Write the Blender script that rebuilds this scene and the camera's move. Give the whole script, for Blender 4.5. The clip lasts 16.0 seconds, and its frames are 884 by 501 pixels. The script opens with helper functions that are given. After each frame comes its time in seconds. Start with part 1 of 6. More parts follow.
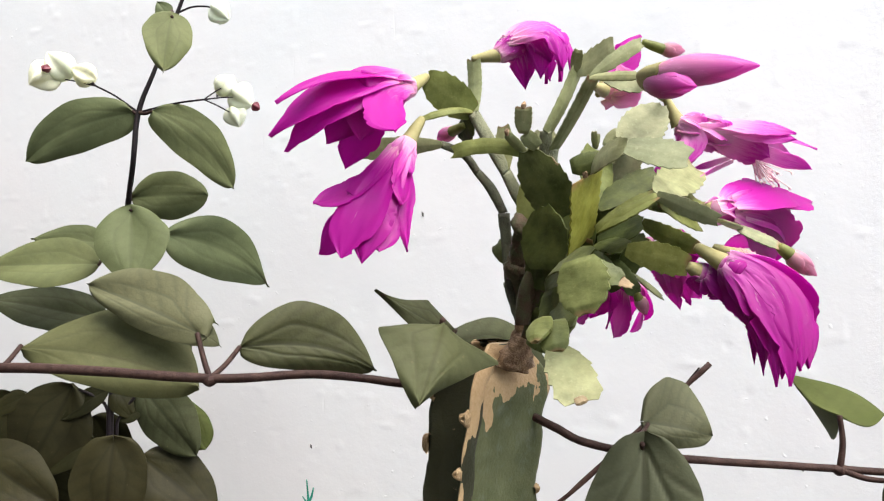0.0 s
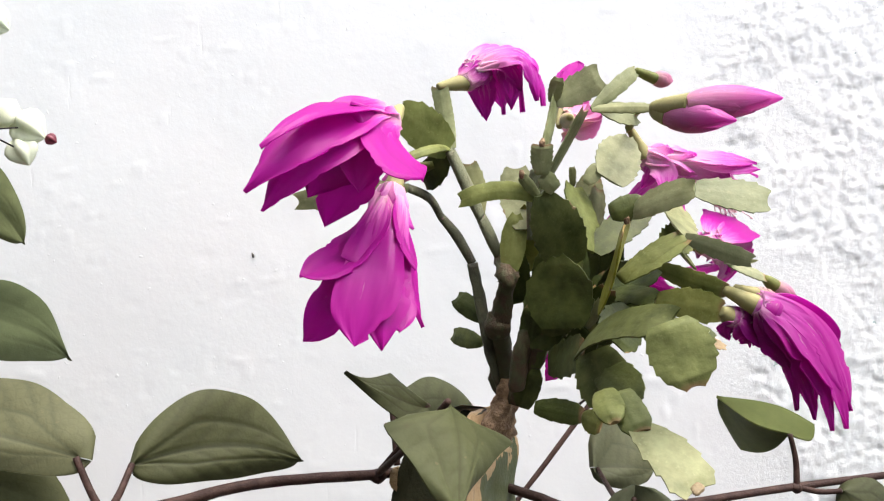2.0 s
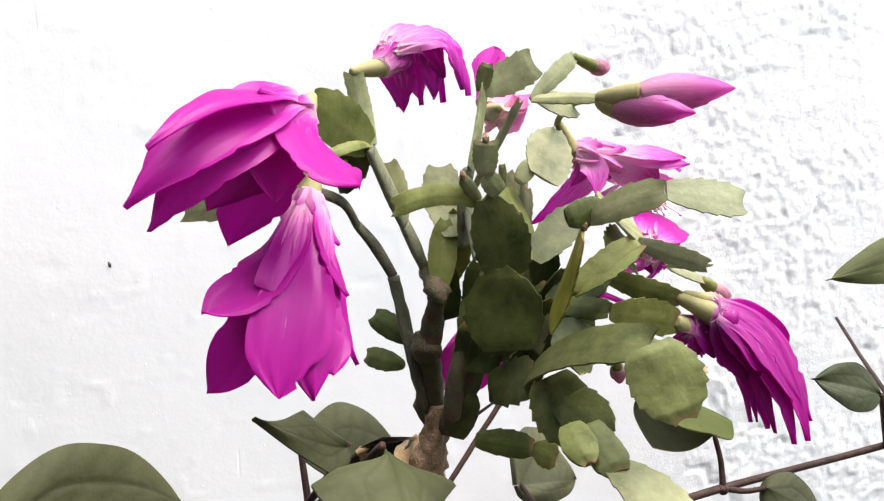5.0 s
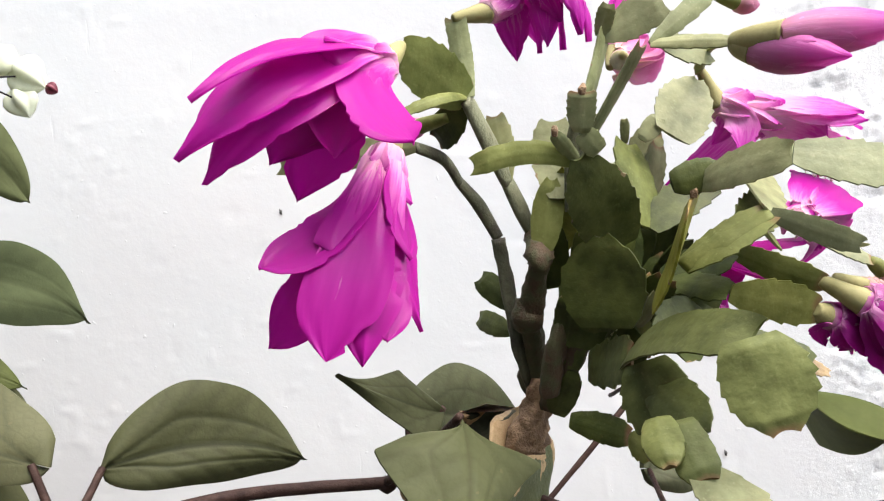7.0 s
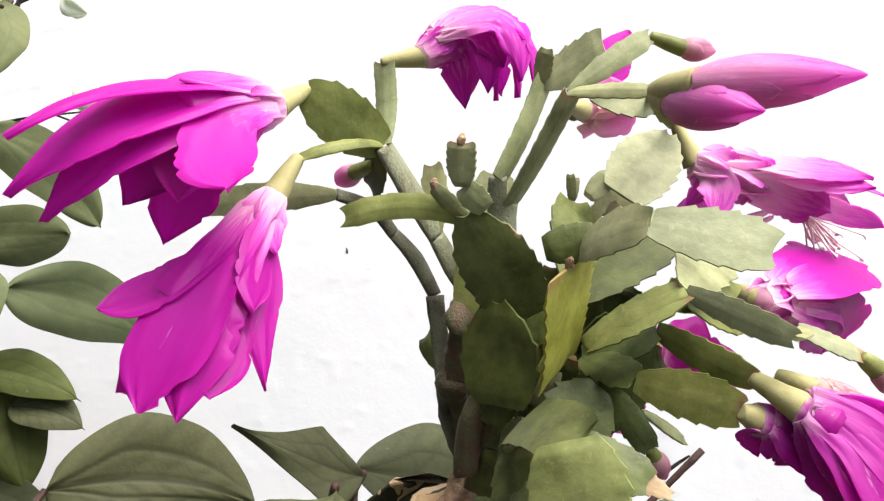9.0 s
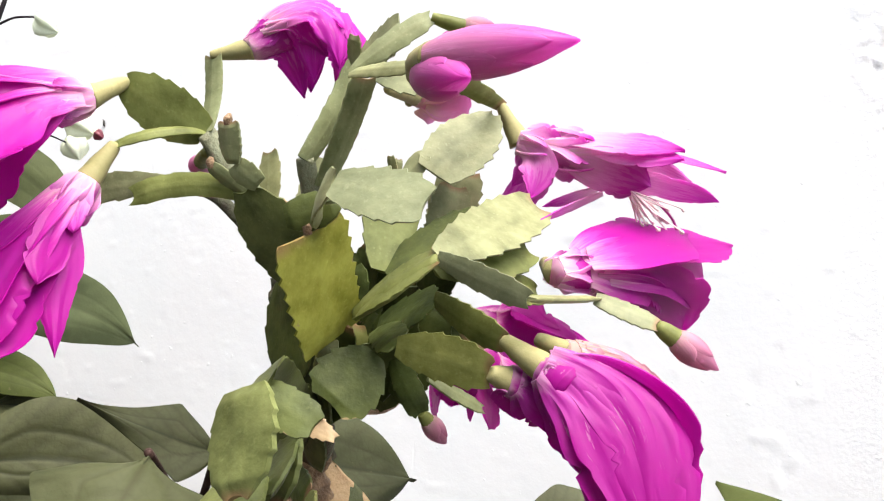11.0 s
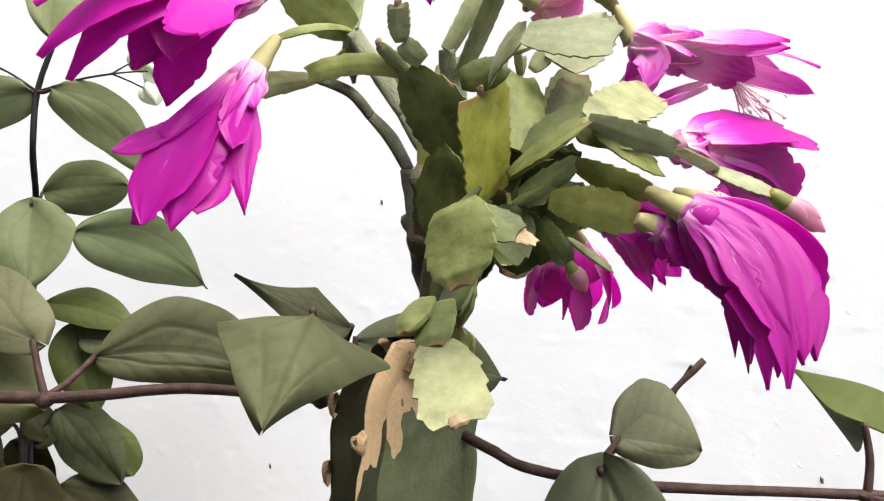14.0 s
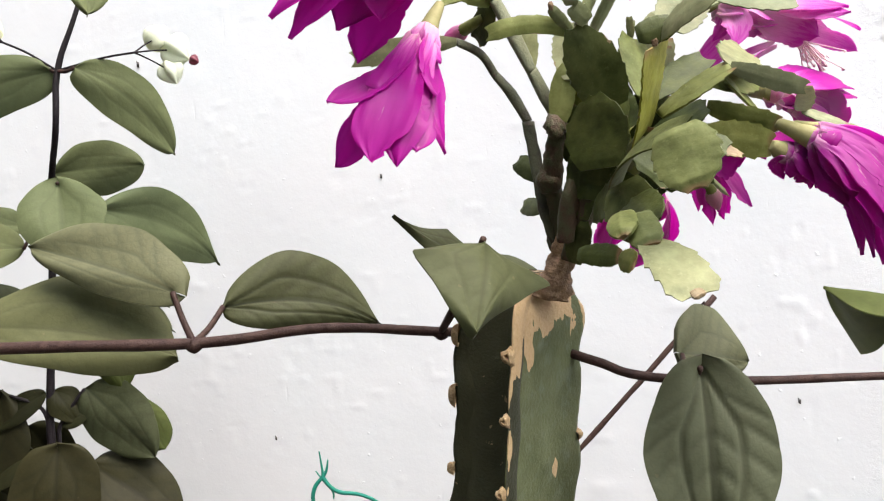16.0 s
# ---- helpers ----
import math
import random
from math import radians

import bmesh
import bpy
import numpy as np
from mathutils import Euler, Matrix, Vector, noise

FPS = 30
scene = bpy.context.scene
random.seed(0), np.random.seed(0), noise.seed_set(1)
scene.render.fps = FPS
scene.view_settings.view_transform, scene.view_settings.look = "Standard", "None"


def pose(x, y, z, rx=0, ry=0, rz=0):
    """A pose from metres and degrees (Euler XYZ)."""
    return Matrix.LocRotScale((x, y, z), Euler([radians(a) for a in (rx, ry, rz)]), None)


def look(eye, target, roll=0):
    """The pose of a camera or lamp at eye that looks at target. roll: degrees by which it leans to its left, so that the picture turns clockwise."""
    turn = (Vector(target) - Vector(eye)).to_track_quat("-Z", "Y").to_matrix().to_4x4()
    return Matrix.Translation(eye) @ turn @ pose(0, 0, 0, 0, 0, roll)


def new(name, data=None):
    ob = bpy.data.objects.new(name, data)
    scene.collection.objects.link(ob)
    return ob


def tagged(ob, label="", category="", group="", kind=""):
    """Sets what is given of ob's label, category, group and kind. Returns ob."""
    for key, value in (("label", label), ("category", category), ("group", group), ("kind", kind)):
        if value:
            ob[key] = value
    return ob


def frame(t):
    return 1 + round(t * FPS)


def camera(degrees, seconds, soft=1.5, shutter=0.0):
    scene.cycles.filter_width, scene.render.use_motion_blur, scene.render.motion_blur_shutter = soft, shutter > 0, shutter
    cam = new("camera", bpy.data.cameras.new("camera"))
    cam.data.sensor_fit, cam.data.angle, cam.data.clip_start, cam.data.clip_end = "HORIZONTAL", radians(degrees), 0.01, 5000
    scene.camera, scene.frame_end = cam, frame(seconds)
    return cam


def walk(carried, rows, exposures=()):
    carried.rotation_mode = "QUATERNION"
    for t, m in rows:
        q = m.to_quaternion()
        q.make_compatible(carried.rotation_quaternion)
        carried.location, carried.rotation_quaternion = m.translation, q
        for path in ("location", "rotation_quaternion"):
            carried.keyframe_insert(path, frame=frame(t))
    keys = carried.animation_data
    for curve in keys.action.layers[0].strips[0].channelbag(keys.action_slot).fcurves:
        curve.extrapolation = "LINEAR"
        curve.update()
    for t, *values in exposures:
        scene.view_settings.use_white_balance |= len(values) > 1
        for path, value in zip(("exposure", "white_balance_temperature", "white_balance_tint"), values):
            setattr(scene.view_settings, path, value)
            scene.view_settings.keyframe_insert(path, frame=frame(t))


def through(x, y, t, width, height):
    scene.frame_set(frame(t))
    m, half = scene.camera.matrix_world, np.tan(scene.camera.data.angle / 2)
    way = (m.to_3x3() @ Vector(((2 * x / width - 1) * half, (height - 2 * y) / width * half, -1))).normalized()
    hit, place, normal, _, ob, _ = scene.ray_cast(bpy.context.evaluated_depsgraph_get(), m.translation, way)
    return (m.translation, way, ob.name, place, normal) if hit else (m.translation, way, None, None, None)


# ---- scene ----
cam = camera(62.94, 16.0, soft=1.2)
# seconds, place and turn of the hand-held camera
ROWS = [
    (0.0, -0.0000, 0.0017, 0.4999, 90.01, -0.08, 0.10),
    (0.5, -0.0564, 0.0182, 0.5049, 92.19, 1.89, -5.87),
    (1.0, -0.0757, 0.0427, 0.5074, 91.51, 3.32, -11.54),
    (1.5, -0.1033, 0.0849, 0.5106, 91.64, 3.22, -18.17),
    (2.0, -0.1165, 0.0939, 0.5279, 90.66, 4.55, -20.10),
    (2.5, -0.1102, 0.0990, 0.5364, 89.37, 4.97, -23.43),
    (3.0, -0.1342, 0.1405, 0.5395, 88.76, 6.38, -32.00),
    (3.2, -0.1442, 0.1542, 0.5424, 89.25, 6.67, -33.55),
    (5.3, -0.1156, 0.1534, 0.5403, 88.57, 6.30, -29.45),
    (5.5, -0.1121, 0.1487, 0.5379, 87.74, 5.57, -27.30),
    (6.0, -0.0949, 0.1465, 0.5360, 87.17, 4.81, -25.83),
    (6.5, -0.0854, 0.1428, 0.5450, 88.43, 5.05, -20.20),
    (7.0, -0.0744, 0.1565, 0.5395, 86.73, 4.39, -15.64),
    (7.5, -0.0391, 0.1451, 0.5433, 88.10, 2.43, -10.41),
    (8.0, -0.0305, 0.1500, 0.5369, 88.27, 1.72, -7.19),
    (8.5, -0.0144, 0.1473, 0.5409, 90.16, 0.53, -4.51),
    (9.0, 0.0195, 0.1607, 0.5398, 90.67, 0.62, -4.23),
    (9.5, 0.0498, 0.1527, 0.5357, 90.41, 1.20, -3.02),
    (9.7, 0.0644, 0.1448, 0.5329, 90.75, 1.30, -3.17),
    (11.8, 0.1165, 0.1515, 0.5233, 91.91, 1.66, 1.88),
    (12.0, 0.1141, 0.1671, 0.5236, 90.89, 1.86, 1.07),
    (12.5, 0.1078, 0.1735, 0.5131, 91.35, 2.56, 0.66),
    (13.0, 0.0910, 0.1611, 0.5116, 91.36, 2.00, 0.93),
    (13.5, 0.0784, 0.1467, 0.5038, 90.88, 2.25, 1.21),
    (14.0, 0.0613, 0.1145, 0.4807, 90.50, 1.79, 1.12),
    (14.5, 0.0644, 0.0764, 0.4820, 91.81, 2.14, 1.99),
    (15.0, 0.0619, 0.0445, 0.4725, 92.33, 1.09, 2.94),
    (15.5, 0.0075, 0.0443, 0.4607, 91.37, 3.40, 0.23),
    (16.0, -0.0592, 0.0679, 0.4599, 89.31, 4.29, -6.28),
]
EXPOSURE = 2.34
walk(cam, [(t, pose(*p)) for t, *p in ROWS], exposures=[(0, EXPOSURE - 0.13, 6500, 10), (2.5, EXPOSURE - 0.12, 6500, 10), (5.5, EXPOSURE - 0.02, 6500, 10), (6.4, EXPOSURE, 6500, 10), (7.2, EXPOSURE - 0.12, 6500, 10), (8, EXPOSURE - 0.16, 6500, 10), (8.5, EXPOSURE - 0.1, 6500, 10), (9, EXPOSURE + 0.09, 6500, 10), (12.3, EXPOSURE + 0.04, 6500, 10), (13, EXPOSURE + 0.1, 6500, 10), (16, EXPOSURE - 0.05, 6500, 10)])

# ---- light: an open yard under a bright, hazy sky ----
world = bpy.data.worlds.new("sky")
scene.world = world
world.use_nodes = True
sky = world.node_tree.nodes.new("ShaderNodeTexSky")
sky.sky_type, sky.sun_disc = "NISHITA", False
sky.sun_elevation, sky.sun_rotation = radians(66), radians(140)
sky.air_density, sky.dust_density, sky.ozone_density = 1.0, 3.0, 1.0
back = world.node_tree.nodes["Background"]
back.inputs["Strength"].default_value = 0.145
world.node_tree.links.new(sky.outputs["Color"], back.inputs["Color"])
sun = new("sun", bpy.data.lights.new("sun", "SUN"))
sun.data.energy, sun.data.angle, sun.data.color = 2.2, radians(64), (1.0, 0.96, 0.92)
sun.matrix_world = look((1.05, -0.5, 2.9), (0, 0.5, 0.4))


# ---- materials ----
def material(name, rough=0.5, spec=0.4):
    m = bpy.data.materials.new(name)
    m.use_nodes = True
    b = m.node_tree.nodes["Principled BSDF"]
    b.inputs["Roughness"].default_value = rough
    b.inputs["Specular IOR Level"].default_value = spec
    return m, m.node_tree, b


def node(nt, kind, **values):
    n = nt.nodes.new("ShaderNode" + kind)
    for k, v in values.items():
        n.inputs[k.replace("_", " ")].default_value = v
    return n


def ramp(nt, fac, stops):
    r = nt.nodes.new("ShaderNodeValToRGB")
    e = r.color_ramp.elements
    while len(e) < len(stops):
        e.new(0.5)
    for el, (p, c) in zip(e, stops):
        el.position, el.color = p, (*c, 1)
    nt.links.new(fac, r.inputs["Fac"])
    return r.outputs["Color"]


def mixed(nt, fac, a, b, mode="MIX"):
    x = nt.nodes.new("ShaderNodeMix")
    x.data_type, x.blend_type = "RGBA", mode
    for socket, v in ((x.inputs["Factor"], fac), (x.inputs["A"], a), (x.inputs["B"], b)):
        if isinstance(v, (int, float)):
            socket.default_value = v
        elif isinstance(v, tuple):
            socket.default_value = (*v, 1)
        else:
            nt.links.new(v, socket)
    return x.outputs["Result"]


def calc(nt, op, a, b=0.0, clamp=False):
    x = nt.nodes.new("ShaderNodeMath")
    x.operation, x.use_clamp = op, clamp
    for socket, v in zip(x.inputs, (a, b)):
        if isinstance(v, (int, float)):
            socket.default_value = v
        else:
            nt.links.new(v, socket)
    return x.outputs["Value"]


def noise_of(nt, scale, detail=4.0, vector=None, rough=0.6):
    n = node(nt, "TexNoise", Scale=scale, Detail=detail, Roughness=rough)
    if vector is None:
        vector = nt.nodes.new("ShaderNodeTexCoord").outputs["Object"]
    nt.links.new(vector, n.inputs["Vector"])
    return n.outputs["Fac"]


def bump(nt, b, height, strength, distance):
    n = node(nt, "Bump", Strength=strength, Distance=distance)
    nt.links.new(height, n.inputs["Height"])
    nt.links.new(n.outputs["Normal"], b.inputs["Normal"])


def blade_uv(nt):
    """Along and across a blade: 0..1 from base to tip, 0..1 from edge to edge."""
    s = nt.nodes.new("ShaderNodeSeparateXYZ")
    nt.links.new(nt.nodes.new("ShaderNodeTexCoord").outputs["UV"], s.inputs[0])
    return s.outputs["X"], s.outputs["Y"]


def glow_through(nt, b, colour, share):
    """Thin tissue lets light through."""
    t = nt.nodes.new("ShaderNodeBsdfTranslucent")
    if isinstance(colour, tuple):
        t.inputs["Color"].default_value = (*colour, 1)
    else:
        nt.links.new(colour, t.inputs["Color"])
    m = nt.nodes.new("ShaderNodeMixShader")
    m.inputs[0].default_value = share
    nt.links.new(b.outputs[0], m.inputs[1])
    nt.links.new(t.outputs[0], m.inputs[2])
    nt.links.new(m.outputs[0], nt.nodes["Material Output"].inputs["Surface"])


def pad_material(name, dark, light, through=0.1, scar=0.71):
    m, nt, b = material(name, 0.5, 0.18)
    u, v = blade_uv(nt)
    rnd = nt.nodes.new("ShaderNodeObjectInfo").outputs["Random"]
    big = noise_of(nt, 75, 4)
    fine = noise_of(nt, 420, 3)
    base = ramp(nt, big, [(0.34, tuple(0.8 * c for c in dark)), (0.66, tuple(1.1 * c for c in light))])
    tone = ramp(nt, rnd, [(0.0, (0.84, 0.9, 0.84)), (0.5, (1, 1, 1)), (1.0, (1.08, 1.05, 0.93))])
    base = mixed(nt, 1.0, base, tone, "MULTIPLY")
    rib = calc(nt, "ABSOLUTE", calc(nt, "SUBTRACT", v, 0.5))
    midrib = ramp(nt, rib, [(0.0, (1, 1, 1)), (0.09, (0, 0, 0))])
    base = mixed(nt, calc(nt, "MULTIPLY", midrib, 0.12), base, tuple(min(1, 1.5 * c + 0.02) for c in light))
    base = mixed(nt, calc(nt, "MULTIPLY", fine, 0.25), base, tuple(0.75 * c for c in dark))
    edge = calc(nt, "GREATER_THAN", calc(nt, "ADD", calc(nt, "MULTIPLY", rib, 0.62), calc(nt, "MULTIPLY", big, 0.62)), scar)
    base = mixed(nt, edge, base, (0.26, 0.19, 0.1))
    end = calc(nt, "MULTIPLY", calc(nt, "SUBTRACT", calc(nt, "ADD", u, calc(nt, "MULTIPLY", big, 0.22)), 1.04, True), 14.0, True)
    end = calc(nt, "MULTIPLY", end, calc(nt, "GREATER_THAN", calc(nt, "FRACT", calc(nt, "MULTIPLY", rnd, 7.31)), 0.62))
    base = mixed(nt, calc(nt, "MULTIPLY", end, 0.7), base, (0.25, 0.13, 0.07))
    dots = calc(nt, "MULTIPLY", calc(nt, "SUBTRACT", noise_of(nt, 620, 2), 0.6, True), 1.3, True)
    base = mixed(nt, dots, base, tuple(min(1, 1.7 * c + 0.03) for c in light))
    nt.links.new(base, b.inputs["Base Color"])
    bump(nt, b, calc(nt, "ADD", big, calc(nt, "MULTIPLY", fine, 0.5)), 0.25, 0.0015)
    lit = node(nt, "Gamma", Gamma=0.75)
    nt.links.new(base, lit.inputs["Color"])
    glow_through(nt, b, lit.outputs["Color"], through)
    return m


PAD = pad_material("pad_green", (0.135, 0.147, 0.038), (0.215, 0.228, 0.072), 0.3)
PAD_GREY = pad_material("pad_grey_green", (0.188, 0.197, 0.094), (0.278, 0.288, 0.15), 0.28)
PAD_YELLOW = pad_material("pad_yellow_green", (0.18, 0.185, 0.024), (0.285, 0.29, 0.06), 0.22)
PAD_PALE = pad_material("pad_pale", (0.175, 0.185, 0.095), (0.25, 0.258, 0.145), 0.26)
PAD_MID = pad_material("pad_mid_green", (0.056, 0.065, 0.018), (0.104, 0.115, 0.038), 0.12)
# dark green with the shade inside the crown put into the colour
PAD_DARK = pad_material("pad_shaded_green", (0.034, 0.044, 0.01), (0.072, 0.087, 0.022), 0.09)
# pad green darkened for the shaded side of the lower pads
PAD_LOW = pad_material("pad_low_green", (0.1, 0.116, 0.035), (0.165, 0.184, 0.064), 0.2)
PAD_SCAB = pad_material("pad_scab", (0.15, 0.095, 0.05), (0.27, 0.205, 0.12), 0.05)


def stem_material(name, green, brown, share, relief=0.5):
    m, nt, b = material(name, 0.62, 0.15)
    n = noise_of(nt, 130, 5)
    f = noise_of(nt, 700, 3)
    col = ramp(nt, n, [(share - 0.08, brown), (share + 0.1, green)])
    col = mixed(nt, calc(nt, "MULTIPLY", f, 0.4), col, tuple(0.6 * c for c in brown))
    nt.links.new(col, b.inputs["Base Color"])
    bump(nt, b, calc(nt, "ADD", n, f), relief, 0.0012)
    return m


STEM_GREY = stem_material("old_stem_grey_green", (0.19, 0.2, 0.125), (0.12, 0.118, 0.07), 0.4)
STEM_DARK = stem_material("old_stem_dark", (0.095, 0.1, 0.06), (0.06, 0.055, 0.038), 0.46)
STEM_WOOD = stem_material("woody_stem", (0.062, 0.066, 0.032), (0.07, 0.047, 0.028), 0.46, 0.6)
VINE = stem_material("vine_bark", (0.05, 0.028, 0.021), (0.028, 0.014, 0.011), 0.5)
SHOOT = stem_material("dark_shoot", (0.016, 0.013, 0.013), (0.01, 0.007, 0.009), 0.5)
CORK = stem_material("cork", (0.46, 0.33, 0.18), (0.27, 0.18, 0.09), 0.5, 0.9)
GRAFT = stem_material("graft_bark", (0.34, 0.225, 0.13), (0.15, 0.095, 0.055), 0.5, 1.0)


def petal_material(name, stops, pale_gloss=0.62):
    m, nt, b = material(name, 0.4, 0.35)
    u, v = blade_uv(nt)
    tc = nt.nodes.new("ShaderNodeTexCoord")
    mp = node(nt, "Mapping", Scale=(2.2, 7.0, 1.0))
    nt.links.new(tc.outputs["UV"], mp.inputs["Vector"])
    rnd = nt.nodes.new("ShaderNodeObjectInfo").outputs["Random"]
    shift = nt.nodes.new("ShaderNodeCombineXYZ")
    nt.links.new(calc(nt, "MULTIPLY", rnd, 40.0), shift.inputs[0])
    nt.links.new(shift.outputs[0], mp.inputs["Location"])
    streaks = noise_of(nt, 1.6, 4, mp.outputs["Vector"])
    along = calc(nt, "ADD", u, calc(nt, "MULTIPLY", calc(nt, "SUBTRACT", streaks, 0.5), 0.35))
    col = ramp(nt, along, stops)
    # pale patches and the petals' gloss, both painted into the colour
    pale = calc(nt, "MULTIPLY", calc(nt, "MULTIPLY", calc(nt, "SUBTRACT", streaks, pale_gloss), 16.0, True), calc(nt, "SUBTRACT", 0.95, u, True))
    col = mixed(nt, calc(nt, "MULTIPLY", pale, 0.8), col, (0.9, 0.5, 0.78))
    veins = nt.nodes.new("ShaderNodeTexWave")
    veins.bands_direction = "Y"
    veins.inputs["Scale"].default_value, veins.inputs["Distortion"].default_value = 3.2, 2.0
    nt.links.new(tc.outputs["UV"], veins.inputs["Vector"])
    col = mixed(nt, calc(nt, "MULTIPLY", veins.outputs["Fac"], 0.03), col, (0.3, 0.0, 0.3))
    nt.links.new(col, b.inputs["Base Color"])
    bump(nt, b, calc(nt, "ADD", calc(nt, "MULTIPLY", veins.outputs["Fac"], 0.2), streaks), 0.2, 0.0008)
    thin = node(nt, "Gamma", Gamma=0.72)
    # light crosses both faces of the petal
    nt.links.new(col, thin.inputs["Color"])
    glow_through(nt, b, thin.outputs["Color"], 0.65)
    return m


MAGENTA = petal_material("petal_magenta", [(0.0, (0.78, 0.46, 0.6)), (0.12, (0.66, 0.1, 0.5)), (0.26, (0.525, 0.014, 0.375)), (1.0, (0.485, 0.012, 0.338))], 0.69)
PINKISH = petal_material("petal_pink", [(0.0, (0.78, 0.6, 0.6)), (0.3, (0.78, 0.4, 0.64)), (0.62, (0.58, 0.08, 0.45)), (1.0, (0.5, 0.016, 0.38))], 0.46)
FADED = petal_material("petal_faded", [(0.0, (0.8, 0.56, 0.62)), (0.18, (0.72, 0.22, 0.56)), (0.45, (0.6, 0.05, 0.47)), (1.0, (0.56, 0.02, 0.43))], 0.53)
HALF_OPEN = petal_material("petal_half_open", [(0.0, (0.8, 0.62, 0.52)), (0.3, (0.78, 0.38, 0.56)), (1.0, (0.68, 0.18, 0.5))], 0.55)
WILTED = petal_material("petal_wilting", [(0.0, (0.62, 0.3, 0.5)), (0.12, (0.5, 0.045, 0.38)), (0.4, (0.435, 0.011, 0.3)), (1.0, (0.405, 0.009, 0.27))], 0.63)
DRY = petal_material("petal_dry", [(0.0, (0.6, 0.46, 0.36)), (0.4, (0.56, 0.3, 0.33)), (1.0, (0.42, 0.16, 0.22))], 0.52)
BUD = petal_material("bud_tepal", [(0.0, (0.5, 0.3, 0.22)), (0.2, (0.68, 0.32, 0.5)), (0.7, (0.62, 0.13, 0.45)), (1.0, (0.55, 0.05, 0.4))], 0.58)
BUD_PALE = petal_material("bud_tepal_pale", [(0.0, (0.58, 0.45, 0.34)), (0.3, (0.6, 0.33, 0.4)), (1.0, (0.55, 0.18, 0.35))], 0.6)
TUBE = stem_material("flower_ovary", (0.27, 0.245, 0.11), (0.22, 0.2, 0.08), 0.4, 0.12)
FILAMENT = material("filament", 0.5)[0]
FILAMENT.node_tree.nodes["Principled BSDF"].inputs["Base Color"].default_value = (0.8, 0.6, 0.58, 1)
STYLE = material("style", 0.5)[0]
STYLE.node_tree.nodes["Principled BSDF"].inputs["Base Color"].default_value = (0.4, 0.02, 0.2, 1)


def leaf_material(name, dark, light, through, veins=0.45):
    m, nt, b = material(name, 0.6, 0.1)
    u, v = blade_uv(nt)
    big = noise_of(nt, 28, 4)
    fine = noise_of(nt, 350, 4)
    rnd = nt.nodes.new("ShaderNodeObjectInfo").outputs["Random"]
    base = ramp(nt, big, [(0.3, dark), (0.72, light)])
    tone = ramp(nt, rnd, [(0.0, (0.86, 0.92, 0.9)), (1.0, (1.12, 1.08, 0.92))])
    base = mixed(nt, 1.0, base, tone, "MULTIPLY")
    vein = nt.nodes.new("ShaderNodeAttribute")
    vein.attribute_name = "vein"
    base = mixed(nt, calc(nt, "MULTIPLY", vein.outputs["Fac"], veins), base, tuple(0.6 * c for c in dark))
    base = mixed(nt, calc(nt, "MULTIPLY", fine, 0.3), base, tuple(0.7 * c for c in dark))
    net = nt.nodes.new("ShaderNodeTexVoronoi")
    net.feature = "DISTANCE_TO_EDGE"
    net.inputs["Scale"].default_value = 230
    nt.links.new(nt.nodes.new("ShaderNodeTexCoord").outputs["Object"], net.inputs["Vector"])
    mesh = calc(nt, "SUBTRACT", 1.0, calc(nt, "MULTIPLY", net.outputs["Distance"], 6.0, True), True)
    base = mixed(nt, calc(nt, "MULTIPLY", mesh, veins * 0.18), base, tuple(0.6 * c for c in dark))
    specks = calc(nt, "GREATER_THAN", noise_of(nt, 160, 2), 0.74)
    base = mixed(nt, calc(nt, "MULTIPLY", specks, 0.22), base, (0.16, 0.13, 0.07))
    nt.links.new(base, b.inputs["Base Color"])
    bump(nt, b, calc(nt, "SUBTRACT", calc(nt, "ADD", fine, big), calc(nt, "MULTIPLY", mesh, 0.15)), 0.16, 0.001)
    glow_through(nt, b, base, through)
    return m


# leaf green darkened: the shade low on the shoot is put into the colour
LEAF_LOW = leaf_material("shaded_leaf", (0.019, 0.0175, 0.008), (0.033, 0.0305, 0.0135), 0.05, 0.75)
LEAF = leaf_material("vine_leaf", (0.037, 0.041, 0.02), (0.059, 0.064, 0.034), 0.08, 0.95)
LEAF_MID = leaf_material("hanging_leaf", (0.062, 0.065, 0.028), (0.096, 0.099, 0.048), 0.12, 0.6)
# paler, greyer version of the vine leaf green
LEAF_PALE = leaf_material("pale_grey_leaf", (0.07, 0.074, 0.042), (0.098, 0.102, 0.061), 0.1, 0.75)
LEAF_YOUNG = leaf_material("young_leaf", (0.085, 0.1, 0.028), (0.125, 0.14, 0.048), 0.45, 0.4)
LEAF_SOFT = leaf_material("shoot_leaf", (0.078, 0.09, 0.041), (0.115, 0.13, 0.063), 0.15, 0.4)
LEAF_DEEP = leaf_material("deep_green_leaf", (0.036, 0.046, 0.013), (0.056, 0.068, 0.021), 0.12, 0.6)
# darker still, with the deep shade behind the stems put into the colour
LEAF_DEEP_SHADE = leaf_material("deep_shade_leaf", (0.013, 0.0128, 0.005), (0.026, 0.0255, 0.01), 0.04)
CALYX = leaf_material("white_calyx", (0.72, 0.74, 0.6), (0.8, 0.82, 0.7), 0.3)
RED = material("red_corolla", 0.5)[0]
RED.node_tree.nodes["Principled BSDF"].inputs["Base Color"].default_value = (0.1, 0.01, 0.02, 1)
TWINE = material("green_twine", 0.6)[0]
TWINE.node_tree.nodes["Principled BSDF"].inputs["Base Color"].default_value = (0.01, 0.2, 0.13, 1)


